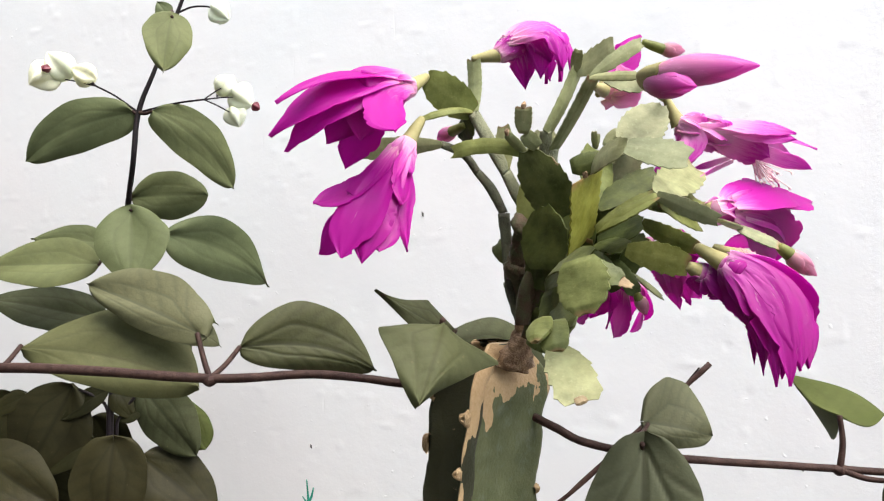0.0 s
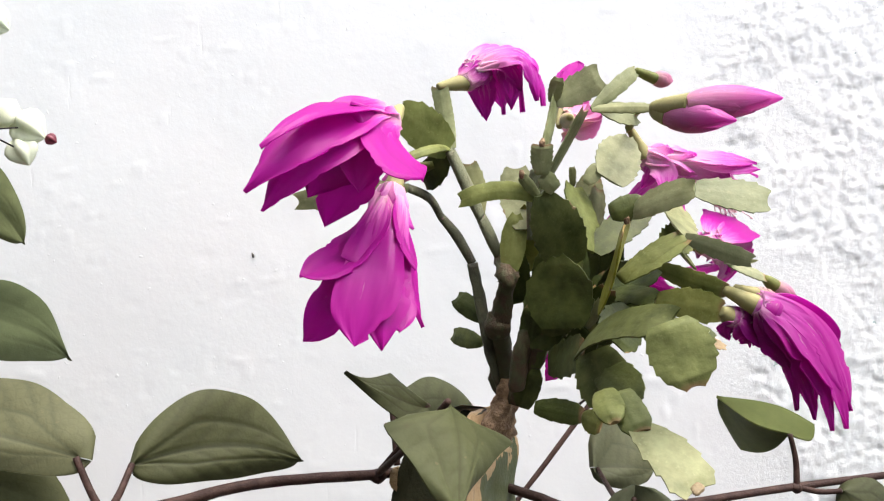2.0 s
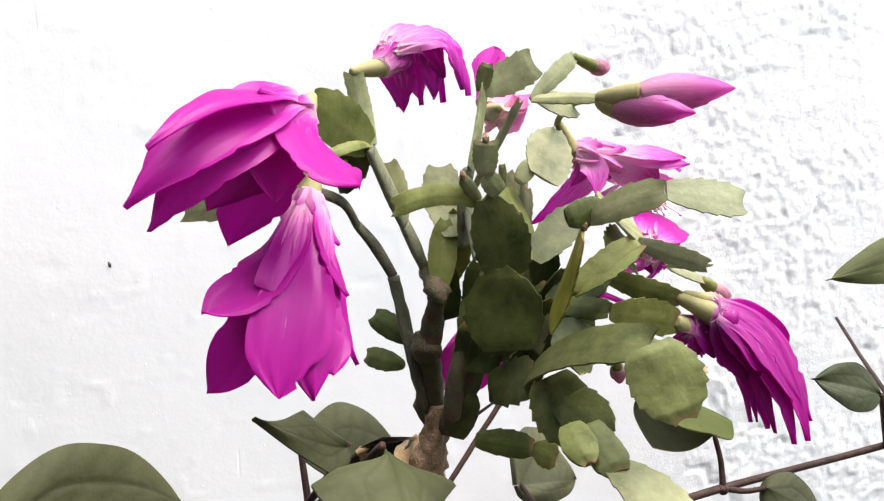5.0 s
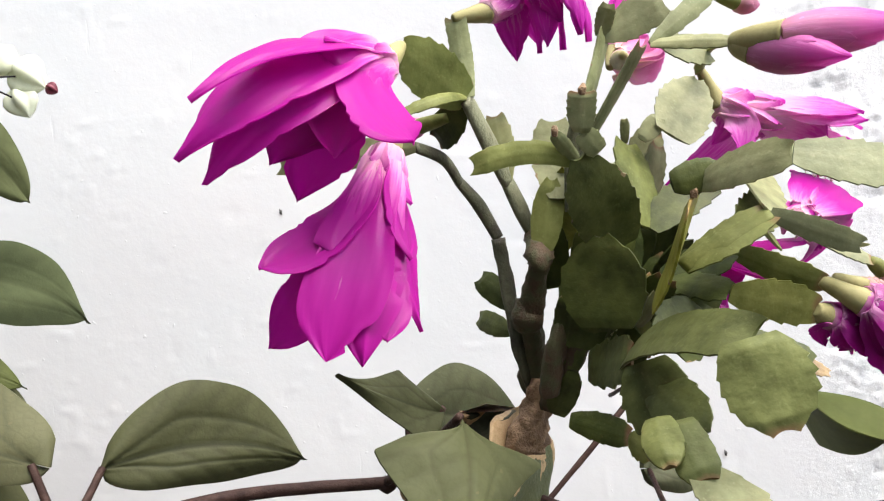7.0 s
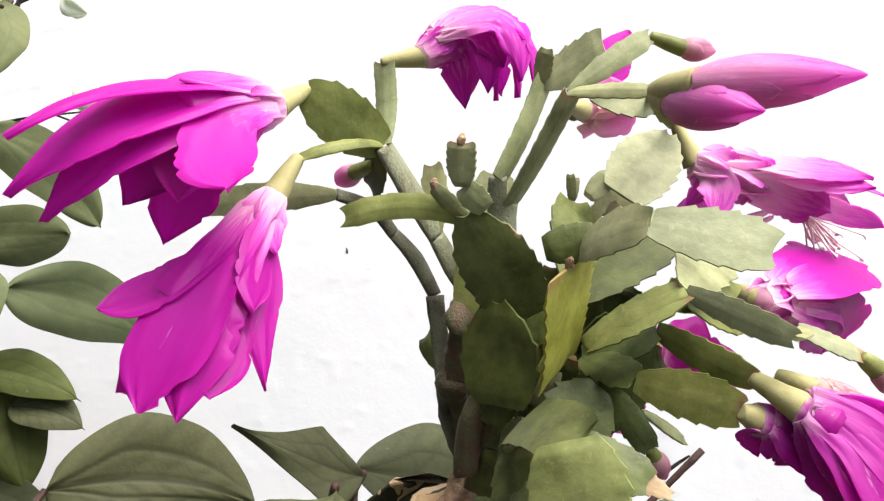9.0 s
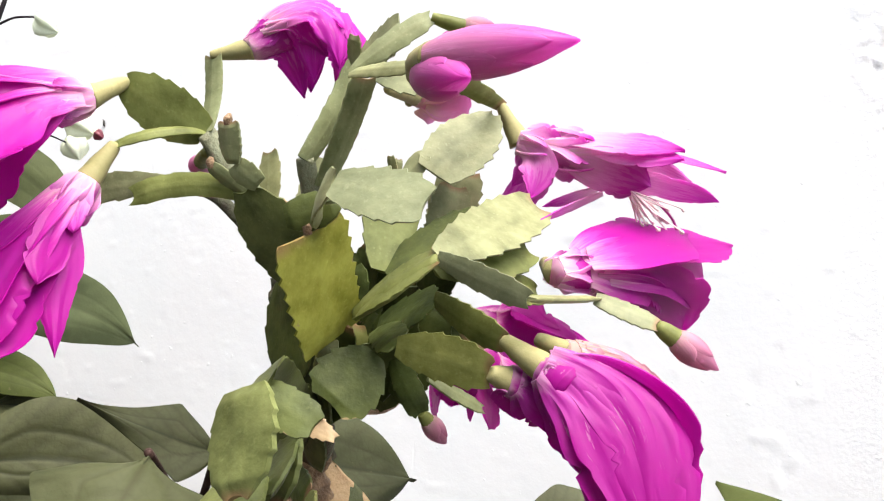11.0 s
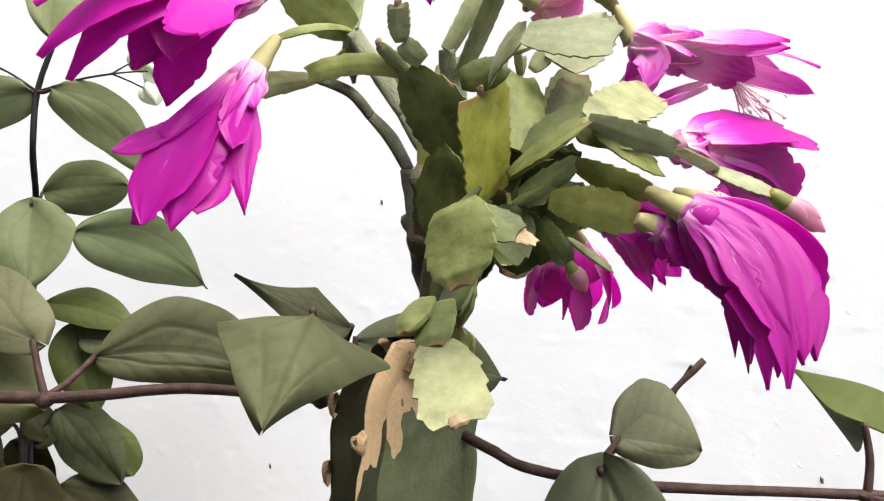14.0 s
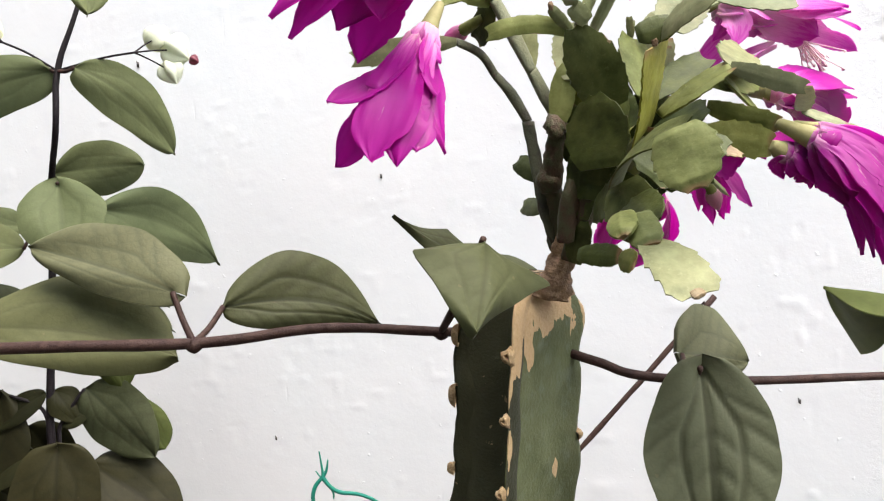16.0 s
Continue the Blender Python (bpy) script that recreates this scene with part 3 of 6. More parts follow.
def build_wall():
    """Trowelled plaster that breaks into a coarse, flaking patch; fine where it is seen, plain beyond."""
    xs = np.concatenate([np.linspace(-4, -1.2, 8), np.arange(-1.15, 0.3, 0.0055), np.arange(0.3, 1.25, 0.0027), np.linspace(1.3, 4, 8)])
    zs = np.concatenate([[0.0, 0.1], np.arange(0.14, 1.14, 0.0031), np.linspace(1.2, 2.6, 8)])
    X, Z = np.meshgrid(xs, zs, indexing="ij")
    edge = 0.525 - 0.05 * (Z - 0.5) + 0.07 * (value_noise(X * 0 + 3.3, Z * 5, 1) - 0.5) + 0.09 * (value_noise(X * 14, Z * 14, 2) - 0.5)
    rough = np.clip((X - edge) / 0.05, 0, 1)
    rough = rough * rough * (3 - 2 * rough)
    # shallow dents and brush marks all over, blisters under the paint
    h = 0.0022 * (value_noise(X * 5, Z * 5, 3) - 0.5) + 0.0005 * (value_noise(X * 30, Z * 24, 4) - 0.5)
    h = h + 0.0034 * np.clip(value_noise(X * 60, Z * 52, 5) - 0.82, 0, 1) - 0.0034 * np.clip(value_noise(X * 44, Z * 36, 13) - 0.86, 0, 1)
    U, W = 0.82 * X + 0.57 * Z, 0.82 * Z - 0.57 * X
    P, Q = 0.4 * X - 0.92 * Z, 0.92 * X + 0.4 * Z
    warp = 1.6 * value_noise(U * 33, W * 33, 10)
    coarse = (0.0014 * (value_noise(U * 21, W * 17, 6) - 0.5) + 0.0019 * np.abs(value_noise(X * 52 + warp, Z * 34, 7) - 0.5)
              + 0.0024 * np.abs(value_noise(U * 96, W * 84 + warp, 8) - 0.5) + 0.0024 * (value_noise(P * 170, Q * 150, 11) - 0.5))
    # a few pits and broken ledges in the old plaster
    coarse = coarse - 0.022 * np.clip(value_noise(X * 70 + warp, Z * 52, 15) - 0.82, 0, 1) - 0.014 * np.clip(value_noise(X * 150, Z * 120 + warp, 16) - 0.84, 0, 1)
    ledge = np.clip((value_noise(P * 26 + warp, Q * 20, 9) - 0.6) * 14, 0, 1)
    worn = np.clip(value_noise(X * 13, Z * 9, 12) * 2.4 - 0.6, 0.15, 1.2)
    h = h + rough * 0.6 * (coarse * worn - 0.0012 * ledge)
    Y = -h
    nx, nz = X.shape
    front = np.stack([X, Y, Z], -1).reshape(-1, 3)
    faces = [(i * nz + j, (i + 1) * nz + j, (i + 1) * nz + j + 1, i * nz + j + 1) for i in range(nx - 1) for j in range(nz - 1)]
    n = len(front)
    extra = [(-4, 0.2, 0), (4, 0.2, 0), (4, 0.2, 2.6), (-4, 0.2, 2.6)]
    c = (0, (nx - 1) * nz, nx * nz - 1, nz - 1)
    faces += [(n + 1, n, n + 3, n + 2), (c[0], n, n + 1, c[1]), (c[1], n + 1, n + 2, c[2]), (c[2], n + 2, n + 3, c[3]), (c[3], n + 3, n, c[0])]
    ob = part("wall_north", ([*map(tuple, front.tolist()), *extra], faces, None), WALL)
    ob.matrix_world = wall_pose
    tagged(ob, "whitewashed plaster wall, smooth trowelled turning to coarse flaking patch", "wall", kind="structure")


build_wall()
g = 400.0
ground = part("ground", ([(-g, -g, 0), (g, -g, 0), (g, g, 0), (-g, g, 0)], [(0, 1, 2, 3)], None), GROUND)
tagged(ground, "dark concrete ground of the yard, unseen, darkened to cut bounced light", "ground", kind="structure")



def plain_wall(name, label, width, height, where, mat):
    """A thick plain wall, out of view, added to shape the light."""
    w, h, d = width / 2, height, 0.2
    verts = [(-w, 0, 0), (w, 0, 0), (w, d, 0), (-w, d, 0), (-w, 0, h), (w, 0, h), (w, d, h), (-w, d, h)]
    ob = part(name, (verts, [(0, 1, 5, 4), (1, 2, 6, 5), (2, 3, 7, 6), (3, 0, 4, 7), (4, 5, 6, 7), (3, 2, 1, 0)], None), mat)
    ob.matrix_world = where
    tagged(ob, label, "wall", kind="structure")


# unseen wall added to cut the low sky and bounce fill light
plain_wall("fill_wall_south", "plain white wall across the yard, unseen, added to block and bounce light", 7.8, 3.0, wall_pose @ pose(0, -2.1, 0, 0, 0, 180), WALL)
# unseen dark wall added to shade the lower left
plain_wall("shade_wall_west", "plain dark wall at the end of the yard, unseen, added for shade", 1.8, 2.6, wall_pose @ pose(-1.02, -1.0, 0, 0, 0, 90), GROUND)

# ---- the grafted cactus ----
FOOT = (0.005, 0.468, 0.0)
cactus = thing("grafted_holiday_cactus", "holiday cactus in magenta bloom grafted on a ribbed green column cactus", "cactus", FOOT)


def add(name, shape, mat, parent=None, label=""):
    return part(name, shift(shape, FOOT), mat, parent or cactus, label)


def child(name, shape, mat, parent, label=""):
    return part(name, shift(shape, FOOT), mat, parent, label)


RIBS = ((-115, 0.0485), (22, 0.047), (88, 0.036), (158, 0.0465))
SAG = (0.003, 0.008, 0.008, 0.027)
COLUMN_TOP = 0.438


def column_axis(z):
    return 0.0285 + 0.115 * (z - 0.37), 0.487


def rib_point(k, z):
    """Where the crest of a rib runs: it swells at every spine cushion and draws in above it."""
    ang, r = RIBS[k % 4]
    a = radians(ang)
    r *= 1 + 0.035 * math.sin(z * 138 + 1.7 * k) + 0.02 * math.sin(z * 61 + k)
    r *= 1.0 if z < 0.402 else 1 - 0.55 * ((z - 0.402) / 0.036) ** 2
    cx, cy = column_axis(z)
    return V(cx + r * math.cos(a), cy + r * math.sin(a), z)


def column_shape():
    """Three strong ribs and a weak one, hollow faces between them, a shrunken shoulder."""
    nu, side = 90, 18
    nv = 4 * side
    verts, faces, uvs = [], [], []
    for i in range(nu + 1):
        z = COLUMN_TOP * i / nu
        ring = []
        axis = V(*column_axis(z), z)
        for k in range(4):
            p, q = rib_point(k, z), rib_point(k + 1, z)
            mid = (p + q) / 2
            inward = (axis - mid)
            inward.normalize()
            for j in range(side):
                t = j / side
                ring.append(p.lerp(q, t) + inward * (SAG[k] * (4 * t * (1 - t)) ** 0.55))
        for _ in range(2):
            ring = [ring[j - 1] * 0.25 + ring[j] * 0.5 + ring[(j + 1) % nv] * 0.25 for j in range(nv)]
        for j in range(nv + 1):
            p = ring[j % nv]
            p = p + (p - axis).normalized() * (0.0014 * noise.noise(p * 60) + 0.0006 * noise.noise(p * 190))
            if z > 0.42:
                p.z += 0.004 * noise.noise(p * 90)
            verts.append(p)
            uvs.append((j / nv, i / nu))
    for i in range(nu):
        for j in range(nv):
            a = i * (nv + 1) + j
            faces.append((a, a + 1, a + nv + 2, a + nv + 1))
    faces.append(tuple(range(nu * (nv + 1), nu * (nv + 1) + nv)))
    faces.append(tuple(range(nv - 1, -1, -1)))
    return verts, faces, uvs


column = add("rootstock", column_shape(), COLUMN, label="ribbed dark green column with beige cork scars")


def ring_shape(centre, out, r):
    """A raised round spine cushion."""
    c, o = V(centre), V(out).normalized()
    s = o.cross(V(0, 0, 1)).normalized()
    t = o.cross(s)
    prof = [(2.1, -0.003), (1.6, 0.0004), (1.0, 0.0017), (0.62, 0.0018), (0.42, -0.0004), (0.0, -0.0012)]
    verts, faces = [], []
    n = 14
    for q, h in prof:
        for j in range(n):
            a = 2 * math.pi * j / n
            w = r * q * (1 + 0.2 * math.sin(3 * a + r * 900) + 0.12 * math.sin(5 * a + r * 2100))
            verts.append(c + s * (w * math.cos(a)) + t * (1.25 * w * math.sin(a)) + o * h)
    for i in range(len(prof) - 1):
        for j in range(n):
            a, b = i * n + j, i * n + (j + 1) % n
            faces.append((a, b, b + n, a + n))
    return verts, faces, None


for k, levels in ((0, (0.396, 0.362, 0.324, 0.285, 0.245, 0.2)), (1, (0.335, 0.27)), (3, (0.404, 0.368, 0.323, 0.28, 0.24, 0.2))):
    a = radians(RIBS[k][0])
    for z in levels:
        p = rib_point(k, z) - V(math.cos(a), math.sin(a), 0) * 0.0022
        child("areole", ring_shape(p, (math.cos(a), math.sin(a), 0.15), 0.0020 + 0.0006 * math.sin(z * 500)), CORK, column)

# torn cork collar and the woody graft
child("cork_collar", tube([(0.045, 0.474, 0.424), (0.048, 0.471, 0.434), (0.052, 0.469, 0.446), (0.054, 0.468, 0.458)], [0.0120, 0.0100, 0.0068, 0.0050], 26, 0.75, lumps=0.5), GRAFT, column, "brown scarred graft union")
SEED = [0]


def segment(mat, base, tip, width, normal, **more):
    SEED[0] += 1
    more.setdefault("seed", SEED[0])
    return add("stem_segment", pad_shape(base, tip, width, normal, **more), mat)


def old_stem(mat, points, radii, **more):
    return add("old_stem", tube(points, radii, **more), mat)


# trunk
old_stem(STEM_WOOD, [(0.0558, 0.4755, 0.4417), (0.0520, 0.4655, 0.4700), (0.0454, 0.4559, 0.4889)], [0.0068, 0.0058, 0.0062], lumps=0.32, flat=0.85)
old_stem(STEM_WOOD, [(0.0454, 0.4559, 0.4889), (0.0475, 0.4500, 0.5020), (0.0477, 0.4431, 0.5168)], [0.0066, 0.0055, 0.0045], lumps=0.45, flat=0.85)
old_stem(STEM_WOOD, [V(0.0454, 0.4559, 0.4889) + V(0, 0, -0.007), (0.0454, 0.4559, 0.4889), V(0.0454, 0.4559, 0.4889) + V(0, 0, 0.008)], [0.0042, 0.0082, 0.0045], lumps=0.35)
old_stem(STEM_WOOD, [V(0.0558, 0.4755, 0.4417) + V(-0.001, 0, 0.004), V(0.0558, 0.4755, 0.4417) + V(-0.002, 0, 0.015), V(0.0558, 0.4755, 0.4417) + V(-0.003, 0, 0.024)], [0.0045, 0.0074, 0.0045], lumps=0.3)
old_stem(STEM_WOOD, [V(0.0477, 0.4431, 0.5168) + V(0, 0, -0.004), (0.0477, 0.4431, 0.5168), (0.0524, 0.4607, 0.5247)], [0.0062, 0.0064, 0.0042], lumps=0.4, flat=0.8)
old_stem(STEM_DARK, [(0.0530, 0.4740, 0.4480), (0.0447, 0.4655, 0.4706), (0.0420, 0.4680, 0.4960), (0.0393, 0.4702, 0.5241)], [0.004, 0.0045, 0.0042, 0.004], flat=0.5, lumps=0.25)
old_stem(STEM_WOOD, [(0.056, 0.462, 0.447), (0.0600, 0.4450, 0.4700), (0.0680, 0.4330, 0.4950), (0.0720, 0.4250, 0.5120)], [0.007, 0.0065, 0.006, 0.005], lumps=0.3, flat=0.8)
# dark, bent branch with its end pad
old_stem(STEM_DARK, [(0.0393, 0.4702, 0.5241), (0.0310, 0.4700, 0.5400), (0.0216, 0.4674, 0.5510)], [0.0034, 0.0042, 0.0032], flat=0.5)
old_stem(STEM_DARK, [(0.0216, 0.4674, 0.5510), (0.0130, 0.4600, 0.5610), (-0.0010, 0.4520, 0.5661)], [0.0034, 0.0036, 0.003], flat=0.5)
segment(PAD_GREY, (-0.0010, 0.4520, 0.5661), (-0.0568, 0.4672, 0.5630), 0.0133, (-0.256, -0.960, -0.113), teeth=3, bend=0.02)
# straight grey branch
old_stem(STEM_GREY, [(0.0524, 0.4607, 0.5247), (0.0460, 0.4560, 0.5360), (0.0389, 0.4524, 0.5490)], [0.0038, 0.0052, 0.0044], flat=0.5)
old_stem(STEM_GREY, [(0.0389, 0.4524, 0.5490), (0.0300, 0.4460, 0.5640), (0.0177, 0.4370, 0.5835)], [0.0046, 0.0058, 0.0046], flat=0.45)
segment(PAD_GREY, (0.0389, 0.4524, 0.5490), (0.0380, 0.4600, 0.5790), 0.012, (-0.45, -0.85, 0.2), teeth=3)
segment(PAD, (0.0177, 0.4370, 0.5835), (-0.0102, 0.4266, 0.6021), 0.0236, (0.03, -0.97, -0.15), bend=0.03, thick=0.0034, oval=0.6, blunt=0.75, tooth=0.1)
segment(PAD, (0.0177, 0.4370, 0.5835), (-0.0126, 0.4215, 0.5761), 0.0050, (0.260, -0.781, 0.567), bend=0.12, start=0.5)
segment(PAD_GREY, (0.0177, 0.4370, 0.5835), (0.0184, 0.4459, 0.6178), 0.0095, (-0.45, -0.85, 0.1), start=0.8, teeth=5, tooth=0.12, blunt=0.93, bend=-0.06)
segment(PAD_DARK, (0.0177, 0.4370, 0.5835), (0.0120, 0.4650, 0.5700), 0.016, (-0.4, -0.9, 0.1), teeth=2)
# two upright grey stems, flat and toothed
FRONT = (0.12, -0.95, 0.1)
old_stem(STEM_GREY, [(0.0640, 0.4420, 0.5350), (0.0610, 0.4330, 0.5560), (0.0600, 0.4250, 0.5700)], [0.004, 0.004, 0.0036], flat=0.5, flat_dir=FRONT, lumps=0.12)
segment(PAD_GREY, (0.0600, 0.4240, 0.5690), (0.0790, 0.4330, 0.6075), 0.0095, (0.69, -0.72, 0.1), start=0.75, teeth=4, tooth=0.12, blunt=0.93, thick=0.0045)
old_stem(STEM_GREY, [(0.0640, 0.4300, 0.5280), (0.0640, 0.4330, 0.5480), (0.0652, 0.4323, 0.5607)], [0.004, 0.0042, 0.0036], flat=0.4, flat_dir=FRONT, lumps=0.12)
segment(PAD_GREY, (0.0652, 0.4323, 0.5600), (0.0849, 0.4145, 0.5985), 0.0115, (0.69, -0.72, 0.1), start=0.7, teeth=5, tooth=0.12, blunt=0.93, thick=0.0045)
segment(PAD_GREY, (0.0790, 0.4352, 0.6069), (0.0800, 0.4290, 0.6190), 0.008, (-0.6, -0.8, 0), start=0.6)
segment(PAD_GREY, (0.0790, 0.4352, 0.6069), (0.0990, 0.4180, 0.6170), 0.019, (-0.6, -0.75, 0.25), blunt=0.85)
segment(PAD_GREY, (0.0811, 0.4016, 0.5958), (0.1108, 0.4042, 0.6163), 0.0085, (-0.013, -0.989, 0.145), bend=0.03, teeth=2)
segment(PAD_GREY, (0.0811, 0.4016, 0.5958), (0.1051, 0.3849, 0.5925), 0.0063, (-0.451, -0.747, 0.489), start=0.5, teeth=3)
segment(PAD_GREY, (0.0900, 0.4080, 0.5960), (0.1120, 0.4080, 0.5930), 0.016, (-0.1, -0.8, 0.5), teeth=2)
segment(PAD, (0.1051, 0.3849, 0.5925), (0.1389, 0.4520, 0.5944), 0.0085, (-0.5, -0.8, 0.1), start=0.6, bend=0.06)
# big dark middle pads
segment(PAD_DARK, (0.0577, 0.4058, 0.4894), (0.0571, 0.4053, 0.5250), 0.0372, (-0.77, -0.63, 0.02), thick=0.006, teeth=2, tooth=0.1, oval=0.8, blunt=0.6, start=0.45)
segment(PAD_MID, (0.0681, 0.4120, 0.5191), (0.0444, 0.3945, 0.5546), 0.0275, (-0.075, -0.874, -0.480), thick=0.005, teeth=4, tooth=0.12, bend=0.04, oval=0.75, blunt=0.68, start=0.5)
segment(PAD, (0.0702, 0.4766, 0.5169), (0.0630, 0.4407, 0.5525), 0.0217, (-0.553, -0.528, -0.644), thick=0.004, teeth=2, tooth=0.1, oval=0.6, blunt=0.7, start=0.5)
segment(PAD, (0.0446, 0.3968, 0.5538), (0.0049, 0.3966, 0.5533), 0.0088, (0.006, -0.998, -0.058), thick=0.0045, sweep=0.07, teeth=2, tooth=0.1, start=0.85, blunt=0.85)
segment(PAD_GREY, (0.0510, 0.3908, 0.5559), (0.0432, 0.3881, 0.5626), 0.009, (-0.4, -0.9, 0), start=0.7, teeth=1, thick=0.004)
segment(PAD_GREY, (0.0432, 0.3881, 0.5626), (0.0426, 0.3844, 0.5761), 0.0105, (-0.542, -0.803, -0.249), teeth=3, thick=0.0045, start=0.5, blunt=0.9)
segment(PAD_GREY, (0.0446, 0.3968, 0.5538), (0.0342, 0.3913, 0.5628), 0.0055, (-0.4, -0.9, 0), teeth=1, thick=0.004, start=0.6)
segment(PAD_GREY, (0.0560, 0.4400, 0.5400), (0.0640, 0.4560, 0.5750), 0.02, (-0.4, -0.9, 0.1), teeth=5)
segment(PAD, (0.0894, 0.4246, 0.5250), (0.0934, 0.4461, 0.5626), 0.0242, (0.393, -0.816, 0.424), thick=0.0045, teeth=3, tooth=0.12, start=0.45)
segment(PAD_GREY, (0.0934, 0.4461, 0.5626), (0.0920, 0.4430, 0.5730), 0.004, (-0.4, -0.9, 0), teeth=1, start=0.6, thick=0.002)
segment(PAD_GREY, (0.0934, 0.4461, 0.5626), (0.0950, 0.4460, 0.5720), 0.004, (0.4, -0.9, 0), teeth=1, start=0.6, thick=0.002)
segment(PAD_GREY, (0.0980, 0.4398, 0.5630), (0.1066, 0.4383, 0.5723), 0.0094, (-0.372, -0.907, 0.195), teeth=1, tooth=0.05, thick=0.004, start=0.45)
segment(PAD_PALE, (0.1099, 0.4349, 0.5634), (0.1361, 0.4507, 0.5903), 0.0285, (-0.25, -0.95, 0.15), teeth=4, tooth=0.12, start=0.5, oval=0.9, blunt=0.65)
segment(PAD_GREY, (0.1112, 0.4741, 0.5360), (0.1240, 0.4730, 0.5700), 0.024, (0.3, -0.95, 0.1), teeth=4, tooth=0.16)
segment(PAD_GREY, (0.1090, 0.4600, 0.5300), (0.1180, 0.4600, 0.5620), 0.022, (0.5, -0.8, 0.1), teeth=4)
# pads crowded round the trunk
segment(PAD, (0.0492, 0.4429, 0.5188), (0.0554, 0.4428, 0.5488), 0.0145, (-0.288, -0.956, 0.056), thick=0.004, teeth=2, tooth=0.06, oval=0.6, start=0.5, blunt=0.7)
old_stem(STEM_WOOD, [(0.0488, 0.4463, 0.4553), (0.0510, 0.4397, 0.4772), (0.0563, 0.4378, 0.4964)], [0.0055, 0.0052, 0.003], lumps=0.3, flat=0.7)
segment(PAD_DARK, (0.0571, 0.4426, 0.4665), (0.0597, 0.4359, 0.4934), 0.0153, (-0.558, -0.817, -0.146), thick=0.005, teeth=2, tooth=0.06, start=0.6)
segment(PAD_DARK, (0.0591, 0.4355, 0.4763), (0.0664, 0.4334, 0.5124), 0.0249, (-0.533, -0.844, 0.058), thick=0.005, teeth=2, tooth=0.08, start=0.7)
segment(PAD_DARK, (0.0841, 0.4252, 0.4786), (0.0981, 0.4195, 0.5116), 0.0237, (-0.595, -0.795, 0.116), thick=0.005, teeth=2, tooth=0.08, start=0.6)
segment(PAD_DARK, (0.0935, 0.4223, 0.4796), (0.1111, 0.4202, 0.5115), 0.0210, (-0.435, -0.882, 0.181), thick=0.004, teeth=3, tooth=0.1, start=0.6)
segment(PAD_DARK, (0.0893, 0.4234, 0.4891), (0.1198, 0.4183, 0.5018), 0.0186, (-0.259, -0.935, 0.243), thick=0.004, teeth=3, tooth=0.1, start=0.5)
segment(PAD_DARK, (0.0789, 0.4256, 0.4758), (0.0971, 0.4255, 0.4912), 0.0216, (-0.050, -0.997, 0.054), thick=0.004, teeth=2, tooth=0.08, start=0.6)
segment(PAD, (0.0701, 0.4061, 0.4863), (0.0794, 0.4058, 0.5070), 0.0176, (0.336, -0.927, -0.167), thick=0.004, teeth=2, tooth=0.08, start=0.7)
for spot in ((0.0426, 0.3844, 0.5761), (0.0717, 0.3667, 0.5379), (0.0342, 0.3913, 0.5628)):
    add("bud_scar", tube([V(spot) + V(0, 0, -0.001), V(spot) + V(0, -0.0004, 0.001), V(spot) + V(0.0004, 0, 0.0028)], [0.0011, 0.0015, 0.0006], 8, lumps=0.5), GRAFT)
# yellow front pad and what grows on it
segment(PAD_GREY, (0.0653, 0.4159, 0.4840), (0.0733, 0.3949, 0.5024), 0.0077, (-0.170, -0.685, -0.708), bend=0.1, thick=0.004)
segment(PAD_YELLOW, (0.0733, 0.3949, 0.5024), (0.0717, 0.3667, 0.5379), 0.0305, (0.655, -0.755, 0.05), thick=0.0045, teeth=5, tooth=0.14, start=0.88, bend=0.03, blunt=0.9)
segment(PAD_DARK, (0.0646, 0.3682, 0.5424), (0.0816, 0.3652, 0.5462), 0.0123, (-0.184, -0.981, 0.059), thick=0.005, teeth=2, tooth=0.08, start=0.5, oval=0.6, blunt=0.7)
segment(PAD_GREY, (0.0750, 0.3670, 0.5410), (0.0845, 0.3352, 0.5482), 0.0135, (-0.7, -0.6, 0.35), thick=0.0035, teeth=2, start=0.4, bend=0.06)
segment(PAD_PALE, (0.0845, 0.3352, 0.5482), (0.1090, 0.3219, 0.5405), 0.0165, (-0.2, -0.85, 0.48), thick=0.0032, teeth=3, start=0.5)
segment(PAD_GREY, (0.0810, 0.3420, 0.5440), (0.0960, 0.3500, 0.5520), 0.008, (-0.3, -0.5, 0.8), teeth=2)
# arms to the other side
old_stem(PAD, [(0.0824, 0.3910, 0.5110), (0.0960, 0.3860, 0.5200), (0.1111, 0.3777, 0.5291)], [0.0045, 0.0078, 0.0035], flat=0.4, flat_dir=(-0.3, -0.4, 0.85))
segment(PAD, (0.0824, 0.3910, 0.5110), (0.1111, 0.3777, 0.5291), 0.0165, (-0.35, -0.5, 0.8), teeth=3, start=0.5, bend=0.03)
segment(PAD_PALE, (0.1111, 0.3777, 0.5291), (0.1381, 0.3644, 0.5153), 0.0095, (-0.508, -0.843, -0.176), teeth=3, thick=0.003, start=0.45)
segment(PAD_GREY, (0.1381, 0.3644, 0.5153), (0.1682, 0.4143, 0.5129), 0.0085, (-0.3, -0.6, 0.7), teeth=2, start=0.6)
segment(PAD_PALE, (0.1682, 0.4143, 0.5129), (0.1899, 0.4109, 0.5027), 0.009, (-0.3, -0.6, 0.7), teeth=3, start=0.6)
segment(PAD_GREY, (0.1111, 0.3777, 0.5291), (0.1506, 0.4342, 0.5497), 0.024, (0.1, -0.85, 0.45), teeth=4)
